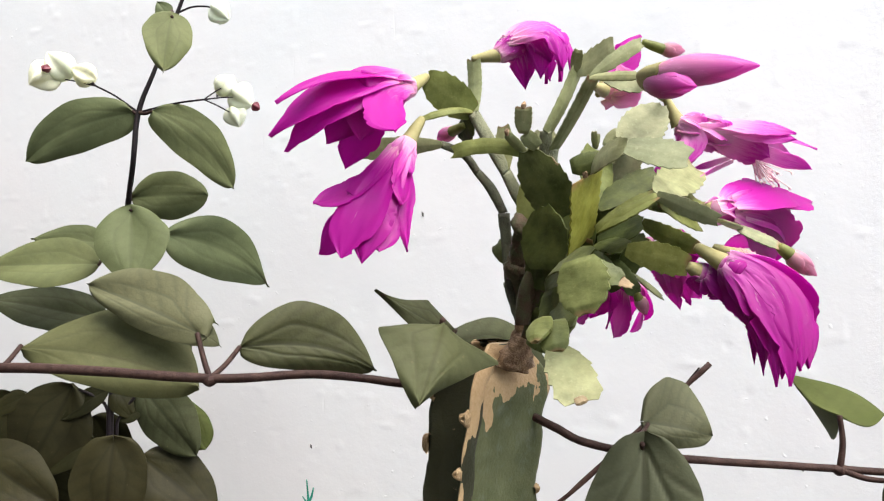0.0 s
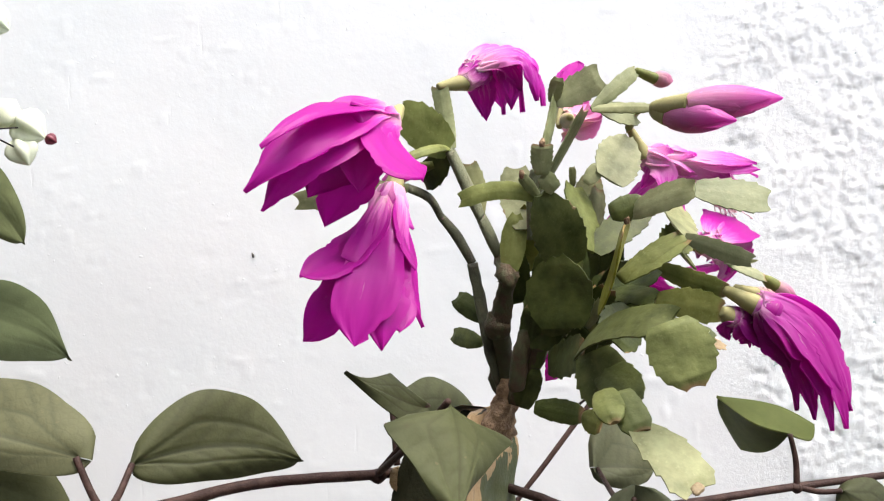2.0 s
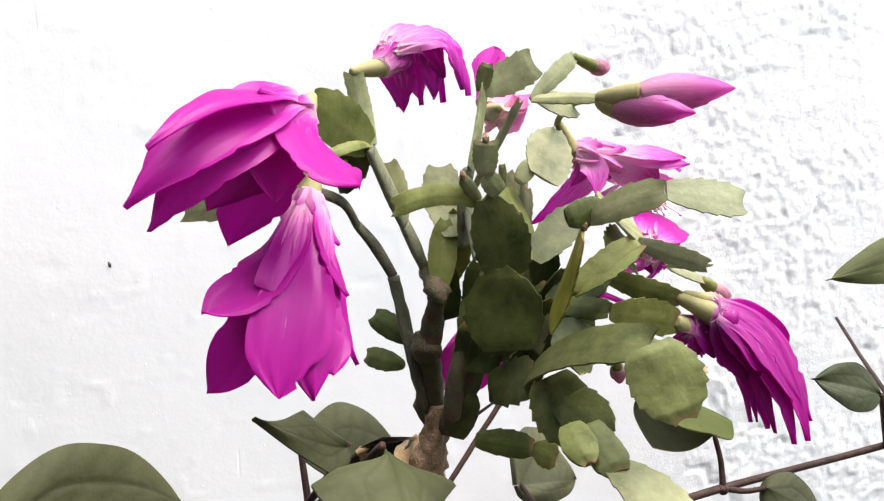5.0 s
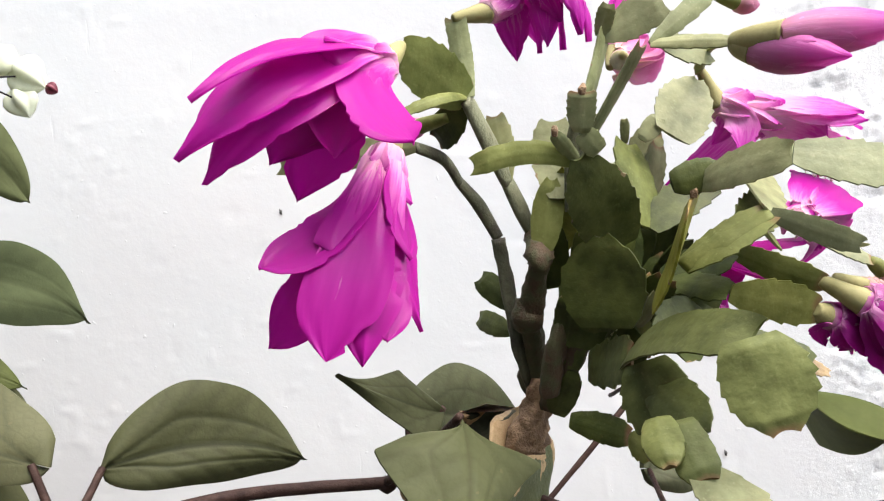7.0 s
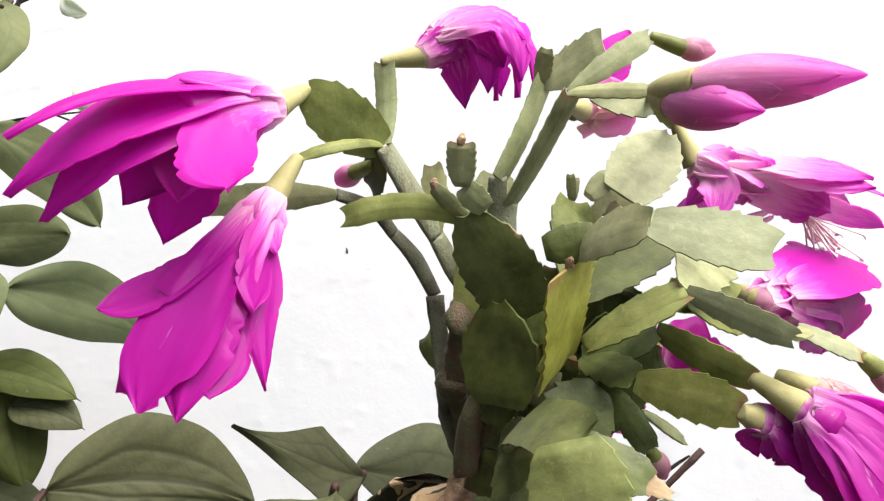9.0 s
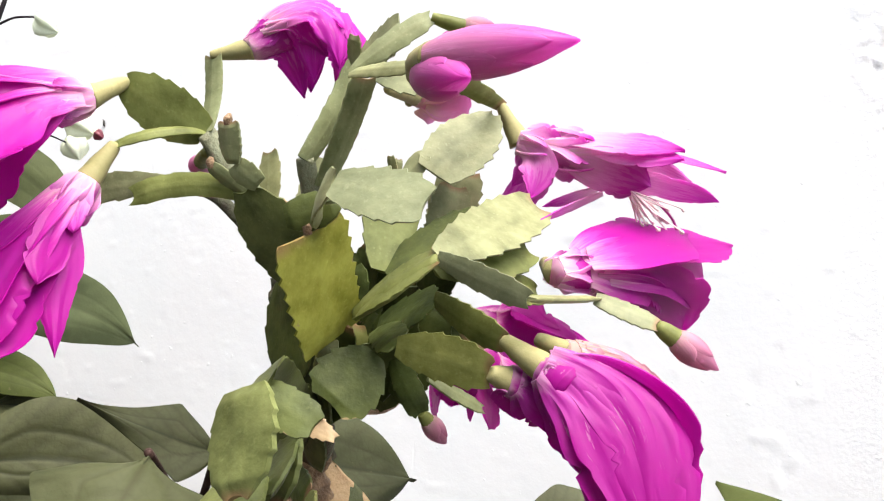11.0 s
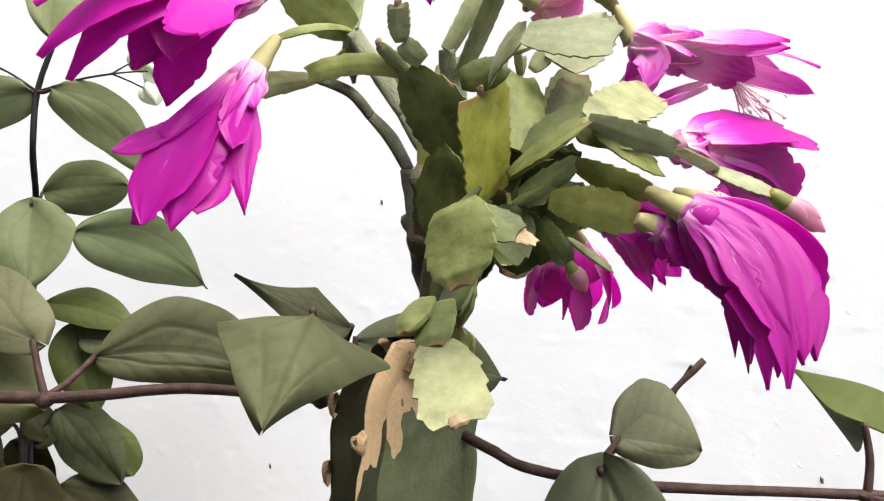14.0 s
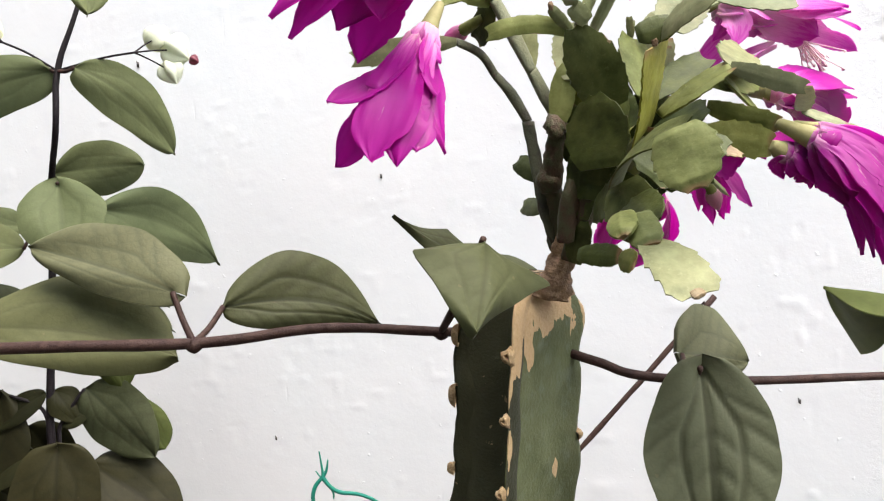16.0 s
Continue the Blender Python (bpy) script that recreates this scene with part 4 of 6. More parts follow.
segment(PAD, (0.1100, 0.3930, 0.5240), (0.1450, 0.4200, 0.5320), 0.019, (0.1, -0.8, 0.5), teeth=3)
segment(PAD_DARK, (0.0900, 0.4250, 0.5250), (0.1270, 0.4300, 0.5460), 0.02, (-0.3, -0.7, 0.6), teeth=3, start=0.5)
segment(PAD, (0.1150, 0.3900, 0.5250), (0.1480, 0.4200, 0.5150), 0.016, (0.1, -0.8, 0.5), teeth=3)
segment(PAD_DARK, (0.0881, 0.4132, 0.5044), (0.1096, 0.3983, 0.5153), 0.019, (-0.3, -0.6, 0.7), teeth=2, start=0.5)
segment(PAD, (0.1096, 0.3983, 0.5153), (0.1316, 0.3762, 0.5018), 0.0113, (-0.727, -0.683, -0.073), teeth=3, start=0.5, thick=0.004)
segment(PAD_DARK, (0.0881, 0.4132, 0.5044), (0.0966, 0.3835, 0.5006), 0.014, (-0.3, -0.7, 0.6), teeth=2, start=0.6)
segment(PAD, (0.0966, 0.3835, 0.5006), (0.1265, 0.3748, 0.4921), 0.0166, (-0.308, -0.945, -0.110), teeth=3, thick=0.0032, start=0.4)
segment(PAD_DARK, (0.0948, 0.4019, 0.4943), (0.1039, 0.3908, 0.4770), 0.0099, (-0.328, -0.864, 0.382), teeth=2, start=0.5)
segment(PAD_GREY, (0.1059, 0.4038, 0.4864), (0.1256, 0.4155, 0.4732), 0.0068, (-0.3, -0.6, 0.7), teeth=2)
segment(PAD_DARK, (0.0883, 0.3955, 0.4967), (0.0733, 0.3869, 0.4816), 0.026, (0.1, -0.9, 0.3), teeth=2, thick=0.005)
segment(PAD_DARK, (0.0800, 0.4080, 0.4980), (0.0960, 0.4300, 0.4830), 0.024, (0.1, -0.8, -0.4), teeth=2)
add("dry_tendril", tube([(0.0800, 0.4150, 0.4740), (0.0880, 0.4300, 0.4710), (0.0959, 0.4506, 0.4734)], [0.0014, 0.0012, 0.0009], 7, lumps=0.5), GRAFT)
# front lower arm and its cluster
segment(PAD_MID, (0.0607, 0.4286, 0.4693), (0.0625, 0.3960, 0.4790), 0.021, (-0.6, -0.7, 0.4), thick=0.006, teeth=2, start=0.6)
segment(PAD_MID, (0.0620, 0.4000, 0.4775), (0.0655, 0.3320, 0.4955), 0.0185, (-0.62, -0.25, 0.75), thick=0.0045, teeth=3, tooth=0.08, start=0.6, bend=0.1, blunt=0.85)
segment(PAD_MID, (0.0650, 0.3350, 0.4950), (0.0800, 0.3265, 0.4868), 0.0115, (-0.5, -0.5, 0.7), thick=0.004, teeth=2, start=0.6)
segment(PAD_SCAB, (0.0730, 0.3305, 0.4902), (0.0850, 0.3258, 0.4838), 0.0062, (-0.5, -0.5, 0.7), thick=0.0022, teeth=3, tooth=0.3, start=0.5, blunt=0.25, oval=0.4)
segment(PAD_LOW, (0.0622, 0.3310, 0.4958), (0.0628, 0.3185, 0.4720), 0.0270, (-0.6, -0.7, 0.36), thick=0.008, teeth=3, tooth=0.14, oval=0.75, blunt=0.72, start=0.55)
segment(PAD_MID, (0.0600, 0.3830, 0.4800), (0.0600, 0.3700, 0.4545), 0.0270, (-0.75, -0.6, 0.25), thick=0.009, teeth=3, tooth=0.12, oval=0.8, blunt=0.75, start=0.5)
segment(PAD_MID, (0.0610, 0.3790, 0.4730), (0.0610, 0.3530, 0.4610), 0.0200, (-0.70, -0.5, 0.5), thick=0.006, teeth=2, tooth=0.1, oval=0.6, start=0.5)
segment(PAD_LOW, (0.0505, 0.3620, 0.4660), (0.0440, 0.3460, 0.4562), 0.0135, (-0.5, -0.8, 0.25), thick=0.008, teeth=1, tooth=0.05, oval=0.6, start=0.6)
segment(PAD_LOW, (0.0560, 0.3590, 0.4650), (0.0530, 0.3415, 0.4520), 0.0145, (-0.4, -0.85, 0.2), thick=0.008, teeth=2, tooth=0.06, start=0.7)
segment(PAD_GREY, (0.0543, 0.3450, 0.4532), (0.0606, 0.3185, 0.4335), 0.0225, (-0.107, -0.576, 0.810), thick=0.0034, teeth=2, tooth=0.2, start=0.5, blunt=0.86, bend=0.04)
segment(PAD_SCAB, (0.0597, 0.3206, 0.4352), (0.0612, 0.3178, 0.4328), 0.0060, (-0.107, -0.576, 0.810), thick=0.0040, teeth=2, tooth=0.3, start=0.7)
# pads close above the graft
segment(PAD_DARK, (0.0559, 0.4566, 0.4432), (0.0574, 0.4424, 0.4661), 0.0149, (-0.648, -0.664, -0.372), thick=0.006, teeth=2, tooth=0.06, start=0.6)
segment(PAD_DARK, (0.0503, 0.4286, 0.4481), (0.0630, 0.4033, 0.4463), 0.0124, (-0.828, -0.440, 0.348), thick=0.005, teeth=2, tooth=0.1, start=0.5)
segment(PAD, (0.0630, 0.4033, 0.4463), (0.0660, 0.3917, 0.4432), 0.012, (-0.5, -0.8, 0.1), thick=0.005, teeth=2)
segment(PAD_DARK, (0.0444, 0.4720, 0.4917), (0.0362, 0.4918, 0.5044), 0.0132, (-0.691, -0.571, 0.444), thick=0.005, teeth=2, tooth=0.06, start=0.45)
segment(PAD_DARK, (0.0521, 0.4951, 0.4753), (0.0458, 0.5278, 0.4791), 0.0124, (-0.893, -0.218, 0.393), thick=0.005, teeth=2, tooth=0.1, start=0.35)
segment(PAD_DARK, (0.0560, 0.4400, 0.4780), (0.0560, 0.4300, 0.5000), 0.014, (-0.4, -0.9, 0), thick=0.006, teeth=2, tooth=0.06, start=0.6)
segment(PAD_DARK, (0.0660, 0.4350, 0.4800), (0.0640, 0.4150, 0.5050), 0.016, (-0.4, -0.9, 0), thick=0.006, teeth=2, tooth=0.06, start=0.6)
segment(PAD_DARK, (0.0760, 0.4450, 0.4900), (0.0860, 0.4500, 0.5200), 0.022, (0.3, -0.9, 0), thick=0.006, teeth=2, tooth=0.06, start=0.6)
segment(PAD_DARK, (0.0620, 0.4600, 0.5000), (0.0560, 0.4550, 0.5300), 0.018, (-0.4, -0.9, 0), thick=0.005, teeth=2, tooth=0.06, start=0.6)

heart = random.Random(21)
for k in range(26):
    # filler pads added round the trunk, the crown's shade put into their colour
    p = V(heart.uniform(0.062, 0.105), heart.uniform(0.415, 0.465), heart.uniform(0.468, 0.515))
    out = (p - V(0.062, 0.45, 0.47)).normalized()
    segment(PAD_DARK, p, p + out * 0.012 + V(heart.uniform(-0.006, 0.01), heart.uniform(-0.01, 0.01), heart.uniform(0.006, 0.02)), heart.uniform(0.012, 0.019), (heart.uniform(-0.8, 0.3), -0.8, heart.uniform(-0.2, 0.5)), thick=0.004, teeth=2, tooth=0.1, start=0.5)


# ---- flowers ----
class Bloom:
    """A flower: its yellow-green ovary, the petal tube and its axis, to which petals are added."""

    def __init__(self, stalk, base, throat, r0=0.0035, r1=0.0055, r2=0.009, mat=None, label="open magenta flower with drooping petals"):
        self.base, self.throat = V(base), V(throat)
        self.axis = (self.throat - self.base).normalized()
        self.mat = mat or MAGENTA
        self.count = 0
        b, t = self.base, self.throat
        self.r1, self.r2 = r1, r2
        self.body = add("flower", tube([b - self.axis * 0.001, b.lerp(t, 0.35), b.lerp(t, 0.8), t, t + self.axis * 0.002], [r1 * 0.95, r1 + 0.35 * (r2 - r1), r1 + 0.85 * (r2 - r1), r2, r2 * 0.8], 16, 0.92), self.mat, label=label)
        child("ovary", tube([V(stalk) - (b - V(stalk)) * 0.08, V(stalk), V(stalk).lerp(b, 0.45), b + self.axis * 0.0005], [r0 * 0.3, r0 * 0.7, r0 * 0.5 + r1 * 0.33, r1 * 0.92], 14, lumps=0.1), TUBE, self.body, "yellow-green fleshy flower base")

    def petal(self, along, tip, width, bow=0.15, out=None, **more):
        root = self.base.lerp(self.throat, along)
        tip = V(tip)
        radial = (tip - root) - self.axis * (tip - root).dot(self.axis)
        out = V(out) if out else radial
        self.count += 1
        more.setdefault("seed", self.count * 13 + int(1000 * abs(self.base.x)))
        o = out - self.axis * out.dot(self.axis)
        root = root + o.normalized() * 0.93 * (self.r1 + (self.r2 - self.r1) * min(1.0, along))
        if "root" in more:
            root = V(more.pop("root"))
        mat = more.pop("mat", self.mat)
        child("petal", petal_shape(root, tip, width, self.axis, out, bow, **more), mat, self.body)

    def whorl(self, n, along, length, width, flare, turn=0.0, bow=0.1, **more):
        """n alike petals round the axis, flaring by so many degrees."""
        s = self.axis.cross(V(0.2, 0.3, 1)).normalized()
        t = self.axis.cross(s)
        for k in range(n):
            a = 2 * math.pi * k / n + turn
            o = s * math.cos(a) + t * math.sin(a)
            f = radians(flare + 9 * math.sin(5 * a + turn))
            root = self.base.lerp(self.throat, along)
            self.petal(along, root + (self.axis * math.cos(f) + o * math.sin(f)) * length * (1 + 0.12 * math.sin(3 * a + 1)), width, bow, out=o, **more)


# flower hanging furthest out
a = Bloom((-0.0102, 0.4266, 0.6021), (-0.0188, 0.4149, 0.5933), (-0.0450, 0.3945, 0.5865), r2=0.0105)
a.whorl(5, -0.02, 0.018, 0.0125, 13, 0.4, mat=PINKISH, crumple=0.3)
a.petal(0.0, (-0.0440, 0.3870, 0.5962), 0.0070, out=(-0.2, -0.5, 0.9), bow=0.06, mat=PINKISH)
a.petal(0.1, (-0.0360, 0.3960, 0.5800), 0.0120, out=(0.2, -0.9, 0.2), bow=0.06, mat=PINKISH)
a.petal(0.35, (-0.0848, 0.3660, 0.5744), 0.0165, out=(-0.2, -0.55, 0.85), bow=0.14, point=-0.2, wide=0.35, ragged=0.03)
a.petal(0.3, (-0.0906, 0.3780, 0.5593), 0.0215, out=(-0.3, -0.8, 0.5), bow=0.08, point=0.15, wide=0.5, ragged=0.06)
a.petal(0.15, (-0.0838, 0.3855, 0.5522), 0.0215, out=(-0.25, -0.92, 0.3), bow=0.13, point=0.25, wide=0.55, ragged=0.1)
a.petal(0.1, (-0.0631, 0.3960, 0.5580), 0.0270, out=(-0.1, -0.95, 0.25), bow=0.2, point=0.9, ragged=0.2)
a.petal(0.2, (-0.0548, 0.4080, 0.5460), 0.0215, out=(0.0, -0.97, 0.2), drop=(-0.0450, 0.3860, 0.5740), point=0.7)
a.petal(0.35, (-0.0243, 0.3602, 0.5592), 0.0190, out=(0.25, -0.9, 0.3), drop=(-0.0380, 0.3800, 0.5730), point=2.2)
a.petal(0.15, (-0.0440, 0.3850, 0.5580), 0.0240, out=(0.1, -0.95, 0.25), bow=0.15, point=1.0, ragged=0.2)
# flower below it
b = Bloom((-0.0126, 0.4215, 0.5761), (-0.0207, 0.4159, 0.5617), (-0.0335, 0.4010, 0.5340), r2=0.0105)
b.whorl(5, -0.02, 0.019, 0.0125, 11, 1.0, mat=PINKISH, crumple=0.3)
b.petal(0.0, (-0.0170, 0.3990, 0.5420), 0.0080, out=(0.6, -0.7, 0.2), bow=0.06, mat=PINKISH)
b.petal(0.35, (-0.0702, 0.3905, 0.5255), 0.0180, out=(-0.6, -0.6, 0.4), bow=0.02, point=2.2, ragged=0.1)
b.petal(0.35, (-0.0685, 0.4030, 0.4975), 0.0165, out=(-0.55, -0.8, 0.1), bow=0.07, point=1.8, wide=0.7, ragged=0.15)
b.petal(0.2, (-0.0530, 0.3762, 0.4960), 0.0225, out=(-0.3, -0.93, 0.1), bow=0.15, point=1.0, wide=0.68, ragged=0.35)
b.petal(0.25, (-0.0422, 0.3749, 0.4932), 0.0200, out=(0.0, -0.97, 0.2), bow=0.1, point=0.5, wide=0.62, ragged=0.3)
b.petal(0.3, (-0.0335, 0.3775, 0.4995), 0.0165, out=(0.2, -0.95, 0.2), drop=(-0.0330, 0.3930, 0.5240), point=2.4, wide=0.7, ragged=0.1)
b.petal(0.3, (-0.0470, 0.3790, 0.5010), 0.0240, out=(-0.1, -0.97, 0.15), bow=0.1, point=2.0, wide=0.7)
b.petal(0.35, (-0.0192, 0.3902, 0.4991), 0.0130, out=(0.5, -0.8, 0.2), drop=(-0.0240, 0.3980, 0.5290), point=-0.1, wide=0.5, ragged=0.05)
b.petal(0.2, (-0.0220, 0.3850, 0.5240), 0.0120, out=(0.7, -0.65, 0.2), bow=0.10, point=0.8)
b.petal(0.7, (-0.0540, 0.4060, 0.5080), 0.0200, out=(-0.4, 0.8, 0.1), bow=0.06)
# topmost crumpled flower
c = Bloom((0.0184, 0.4459, 0.6178), (0.0337, 0.4482, 0.6208), (0.0450, 0.4520, 0.6290), r0=0.003, r1=0.0052, r2=0.009, mat=FADED)
c.whorl(5, 0.0, 0.015, 0.009, 22, 0.2)
c.petal(0.4, (0.0526, 0.4652, 0.6034), 0.014, out=(-0.3, -0.6, 0.7), drop=(0.0480, 0.4560, 0.6350), ragged=0.26, crumple=0.9, point=0.9)
c.petal(0.6, (0.0669, 0.4716, 0.6083), 0.015, out=(0.1, -0.2, 1), drop=(0.0660, 0.4640, 0.6610), ragged=0.26, crumple=0.9, point=0.9)
c.petal(0.7, (0.0749, 0.4628, 0.6078), 0.018, out=(0.3, -0.3, 1), drop=(0.0740, 0.4600, 0.6630), ragged=0.26, crumple=0.9, point=0.9)
c.petal(0.7, (0.0793, 0.4472, 0.6077), 0.016, out=(0.5, -0.3, 0.8), drop=(0.0840, 0.4500, 0.6470), ragged=0.26, crumple=0.9, point=0.9)
c.petal(0.6, (0.0600, 0.4480, 0.6060), 0.015, out=(0, -0.8, 0.6), drop=(0.0620, 0.4430, 0.6470), ragged=0.26, crumple=0.9, point=0.9)
c.petal(0.6, (0.0720, 0.4400, 0.6090), 0.016, out=(0.3, -0.8, 0.6), drop=(0.0740, 0.4380, 0.6470), ragged=0.26, crumple=0.9, point=0.9)
c.petal(0.6, (0.0700, 0.4780, 0.6120), 0.016, out=(0.3, 0.7, 0.7), drop=(0.0700, 0.4820, 0.6510), ragged=0.26, crumple=0.9, point=0.9)
c.petal(0.5, (0.0540, 0.4740, 0.6080), 0.014, out=(0, 0.7, 0.7), drop=(0.0560, 0.4720, 0.6430), ragged=0.26, crumple=0.9, point=0.9)
c.petal(0.5, (0.0660, 0.4460, 0.6160), 0.014, out=(0, -0.8, 0.6), drop=(0.0600, 0.4440, 0.6390), ragged=0.26, crumple=0.9, point=0.9)
# flower pointing away with stamens
d = Bloom((0.1389, 0.4520, 0.5944), (0.1464, 0.4519, 0.5785), (0.1740, 0.4490, 0.5710), r0=0.003, r1=0.0058, r2=0.0085, mat=PINKISH)
d.whorl(5, -0.02, 0.019, 0.015, 7, 0.5)
d.whorl(5, 0.3, 0.027, 0.017, 7, 0.9)
d.petal(0.5, (0.2086, 0.4288, 0.5694), 0.014, out=(0, -0.7, 0.8), bow=0.08)
d.petal(0.8, (0.2068, 0.4250, 0.5653), 0.011, out=(0, -0.8, 0.4), bow=0.04)
d.petal(1.0, (0.2352, 0.4565, 0.5639), 0.009, out=(0, -0.5, 0.8), bow=0.03)
d.petal(1.0, (0.2281, 0.4754, 0.5601), 0.008, out=(0, -0.7, 0.3), bow=0.03)
d.petal(0.9, (0.2307, 0.4541, 0.5513), 0.009, out=(0, -0.7, -0.6), bow=0.05)
d.petal(0.7, (0.1463, 0.4188, 0.5414), 0.0042, out=(0, -0.7, -0.6), root=(0.1811, 0.4531, 0.5560), drop=(0.1666, 0.4531, 0.5501))
d.petal(0.7, (0.1552, 0.4527, 0.5510), 0.0042, out=(0, -0.7, -0.6), root=(0.1801, 0.4531, 0.5587), drop=(0.1671, 0.4527, 0.5538))
d.petal(0.0, (0.1485, 0.4398, 0.5533), 0.013, out=(-0.2, -0.9, -0.3), bow=0.12)
d.petal(0.0, (0.1425, 0.4523, 0.5599), 0.009, out=(-0.5, -0.8, -0.2), bow=0.1)
d.petal(0.0, (0.1279, 0.4726, 0.5418), 0.013, out=(-0.5, -0.7, -0.4), bow=0.1)
d.petal(0.7, (0.1980, 0.4400, 0.5570), 0.017, out=(0, -0.8, -0.5), bow=0.08)
d.petal(0.6, (0.1950, 0.4600, 0.5640), 0.014, out=(0, 0.7, -0.4), bow=0.1)
for k in range(24):
    q = random.Random(k)
    end = V(0.2010 + q.uniform(-0.009, 0.007), 0.4430 + q.uniform(-0.008, 0.01), 0.5450 + q.uniform(-0.006, 0.006))
    child("stamen", tube([(0.1800, 0.4480, 0.5640), (0.1900, 0.4460 + q.uniform(-0.004, 0.004), 0.5560), end, end + V(0.0014, 0, -0.0014)], [0.0004, 0.0004, 0.00035, 0.0011], 5, steps=4), FILAMENT, d.body)
child("style", tube([(0.1820, 0.4500, 0.5640), (0.2020, 0.4560, 0.5540), (0.2130, 0.4640, 0.5460), (0.2165, 0.4667, 0.5395), V(0.2165, 0.4667, 0.5395) + V(0.001, 0, -0.0025)], [0.0005, 0.0006, 0.0006, 0.0006, 0.0013], 6), STYLE, d.body)
# flower under it
e = Bloom((0.1529, 0.4334, 0.5270), (0.1537, 0.4142, 0.5233), (0.1780, 0.4340, 0.5235), r0=0.0035, r1=0.0055, r2=0.0095, mat=MAGENTA)
e.whorl(5, -0.02, 0.020, 0.012, 14, 0.9, mat=PINKISH)
e.petal(0.45, (0.2530, 0.4980, 0.5328), 0.0210, out=(0, -0.75, 0.7), bow=0.1, point=0.6, ragged=0.1)
e.petal(0.35, (0.2200, 0.4650, 0.5370), 0.0290, out=(0, -0.7, 0.75), bow=0.2, point=1.0, ragged=0.1)
e.petal(0.7, (0.2420, 0.5150, 0.5098), 0.0230, out=(0.1, -0.9, 0.1), bow=0.06, point=0.6, ragged=0.2)
e.petal(0.6, (0.2257, 0.4925, 0.4928), 0.0270, out=(0, -0.85, -0.4), bow=0.1, point=0.9, ragged=0.2)
e.petal(0.5, (0.2008, 0.5223, 0.5018), 0.0190, out=(-0.2, -0.8, -0.5), bow=0.12, point=0.7, ragged=0.25)
e.petal(0.4, (0.2200, 0.4850, 0.5150), 0.0270, out=(0, -0.95, 0.1), bow=0.08, point=1.0, ragged=0.2)
# long wilting flower that bends down
g = Bloom((0.1316, 0.3762, 0.5018), (0.1434, 0.3692, 0.4931), (0.1490, 0.3645, 0.4892), r0=0.0036, r1=0.0058, r2=0.0070, mat=WILTED, label="wilting magenta flower with petals hanging in folds")
FOLDS = dict(crumple=0.4, ragged=0.18)
g.petal(0.05, (0.1773, 0.3520, 0.4430), 0.0170, out=(0.1, -0.5, 0.85), drop=(0.1844, 0.3660, 0.4904), point=0.8, **FOLDS)
g.petal(0.09, (0.1698, 0.3450, 0.4428), 0.0190, out=(0.15, -0.8, 0.55), drop=(0.1765, 0.3560, 0.4854), point=0.6, **FOLDS)
g.petal(0.10, (0.1639, 0.3430, 0.4359), 0.0190, out=(0.1, -0.95, 0.3), drop=(0.1673, 0.3520, 0.4846), point=0.2, wide=0.5, **FOLDS)
g.petal(0.12, (0.1588, 0.3460, 0.4351), 0.0180, out=(0.0, -0.97, 0.2), drop=(0.1613, 0.3530, 0.4839), point=0.1, wide=0.45, **FOLDS)
g.petal(0.14, (0.1554, 0.3520, 0.4396), 0.0150, out=(-0.2, -0.95, 0.1), drop=(0.1586, 0.3600, 0.4833), point=-0.1, wide=0.4, **FOLDS)
g.petal(0.16, (0.1542, 0.3600, 0.4435), 0.0125, out=(-0.4, -0.85, 0.0), drop=(0.1571, 0.3660, 0.4825), point=-0.1, wide=0.4, **FOLDS)
g.petal(0.17, (0.1533, 0.3620, 0.4614), 0.0150, out=(-0.3, -0.9, -0.2), drop=(0.1520, 0.3680, 0.4827), point=0.8, **FOLDS)
g.petal(0.10, (0.1808, 0.3660, 0.4428), 0.0200, out=(0.5, 0.6, 0.5), drop=(0.1902, 0.3780, 0.4898), point=0.6, **FOLDS)
g.petal(0.17, (0.1717, 0.3680, 0.4350), 0.0180, out=(0.2, 0.8, 0.2), drop=(0.1788, 0.3800, 0.4841), point=0.3, **FOLDS)
g.petal(0.14, (0.1630, 0.3700, 0.4398), 0.0150, out=(-0.3, 0.8, 0.0), drop=(0.1685, 0.3800, 0.4824), point=0.2, **FOLDS)
# withered flower lying along its back
w = Bloom((0.1430, 0.3830, 0.5015), (0.1510, 0.3770, 0.4975), (0.1600, 0.3800, 0.4945), r0=0.0034, r1=0.0046, r2=0.0055, mat=DRY, label="withered pinkish brown flower with shrunken petals")
w.petal(0.2, (0.1912, 0.4005, 0.4781), 0.0100, out=(0.1, -0.6, 0.8), drop=(0.1790, 0.3880, 0.4925), crumple=1.2, ragged=0.3)
w.petal(0.4, (0.1935, 0.4010, 0.4700), 0.0085, out=(0.3, -0.3, 0.9), drop=(0.1850, 0.3950, 0.4920), crumple=1.4, ragged=0.3)
w.petal(0.4, (0.1850, 0.3900, 0.4790), 0.0075, out=(0.0, -0.9, 0.4), drop=(0.1740, 0.3820, 0.4900), crumple=1.4, ragged=0.3)
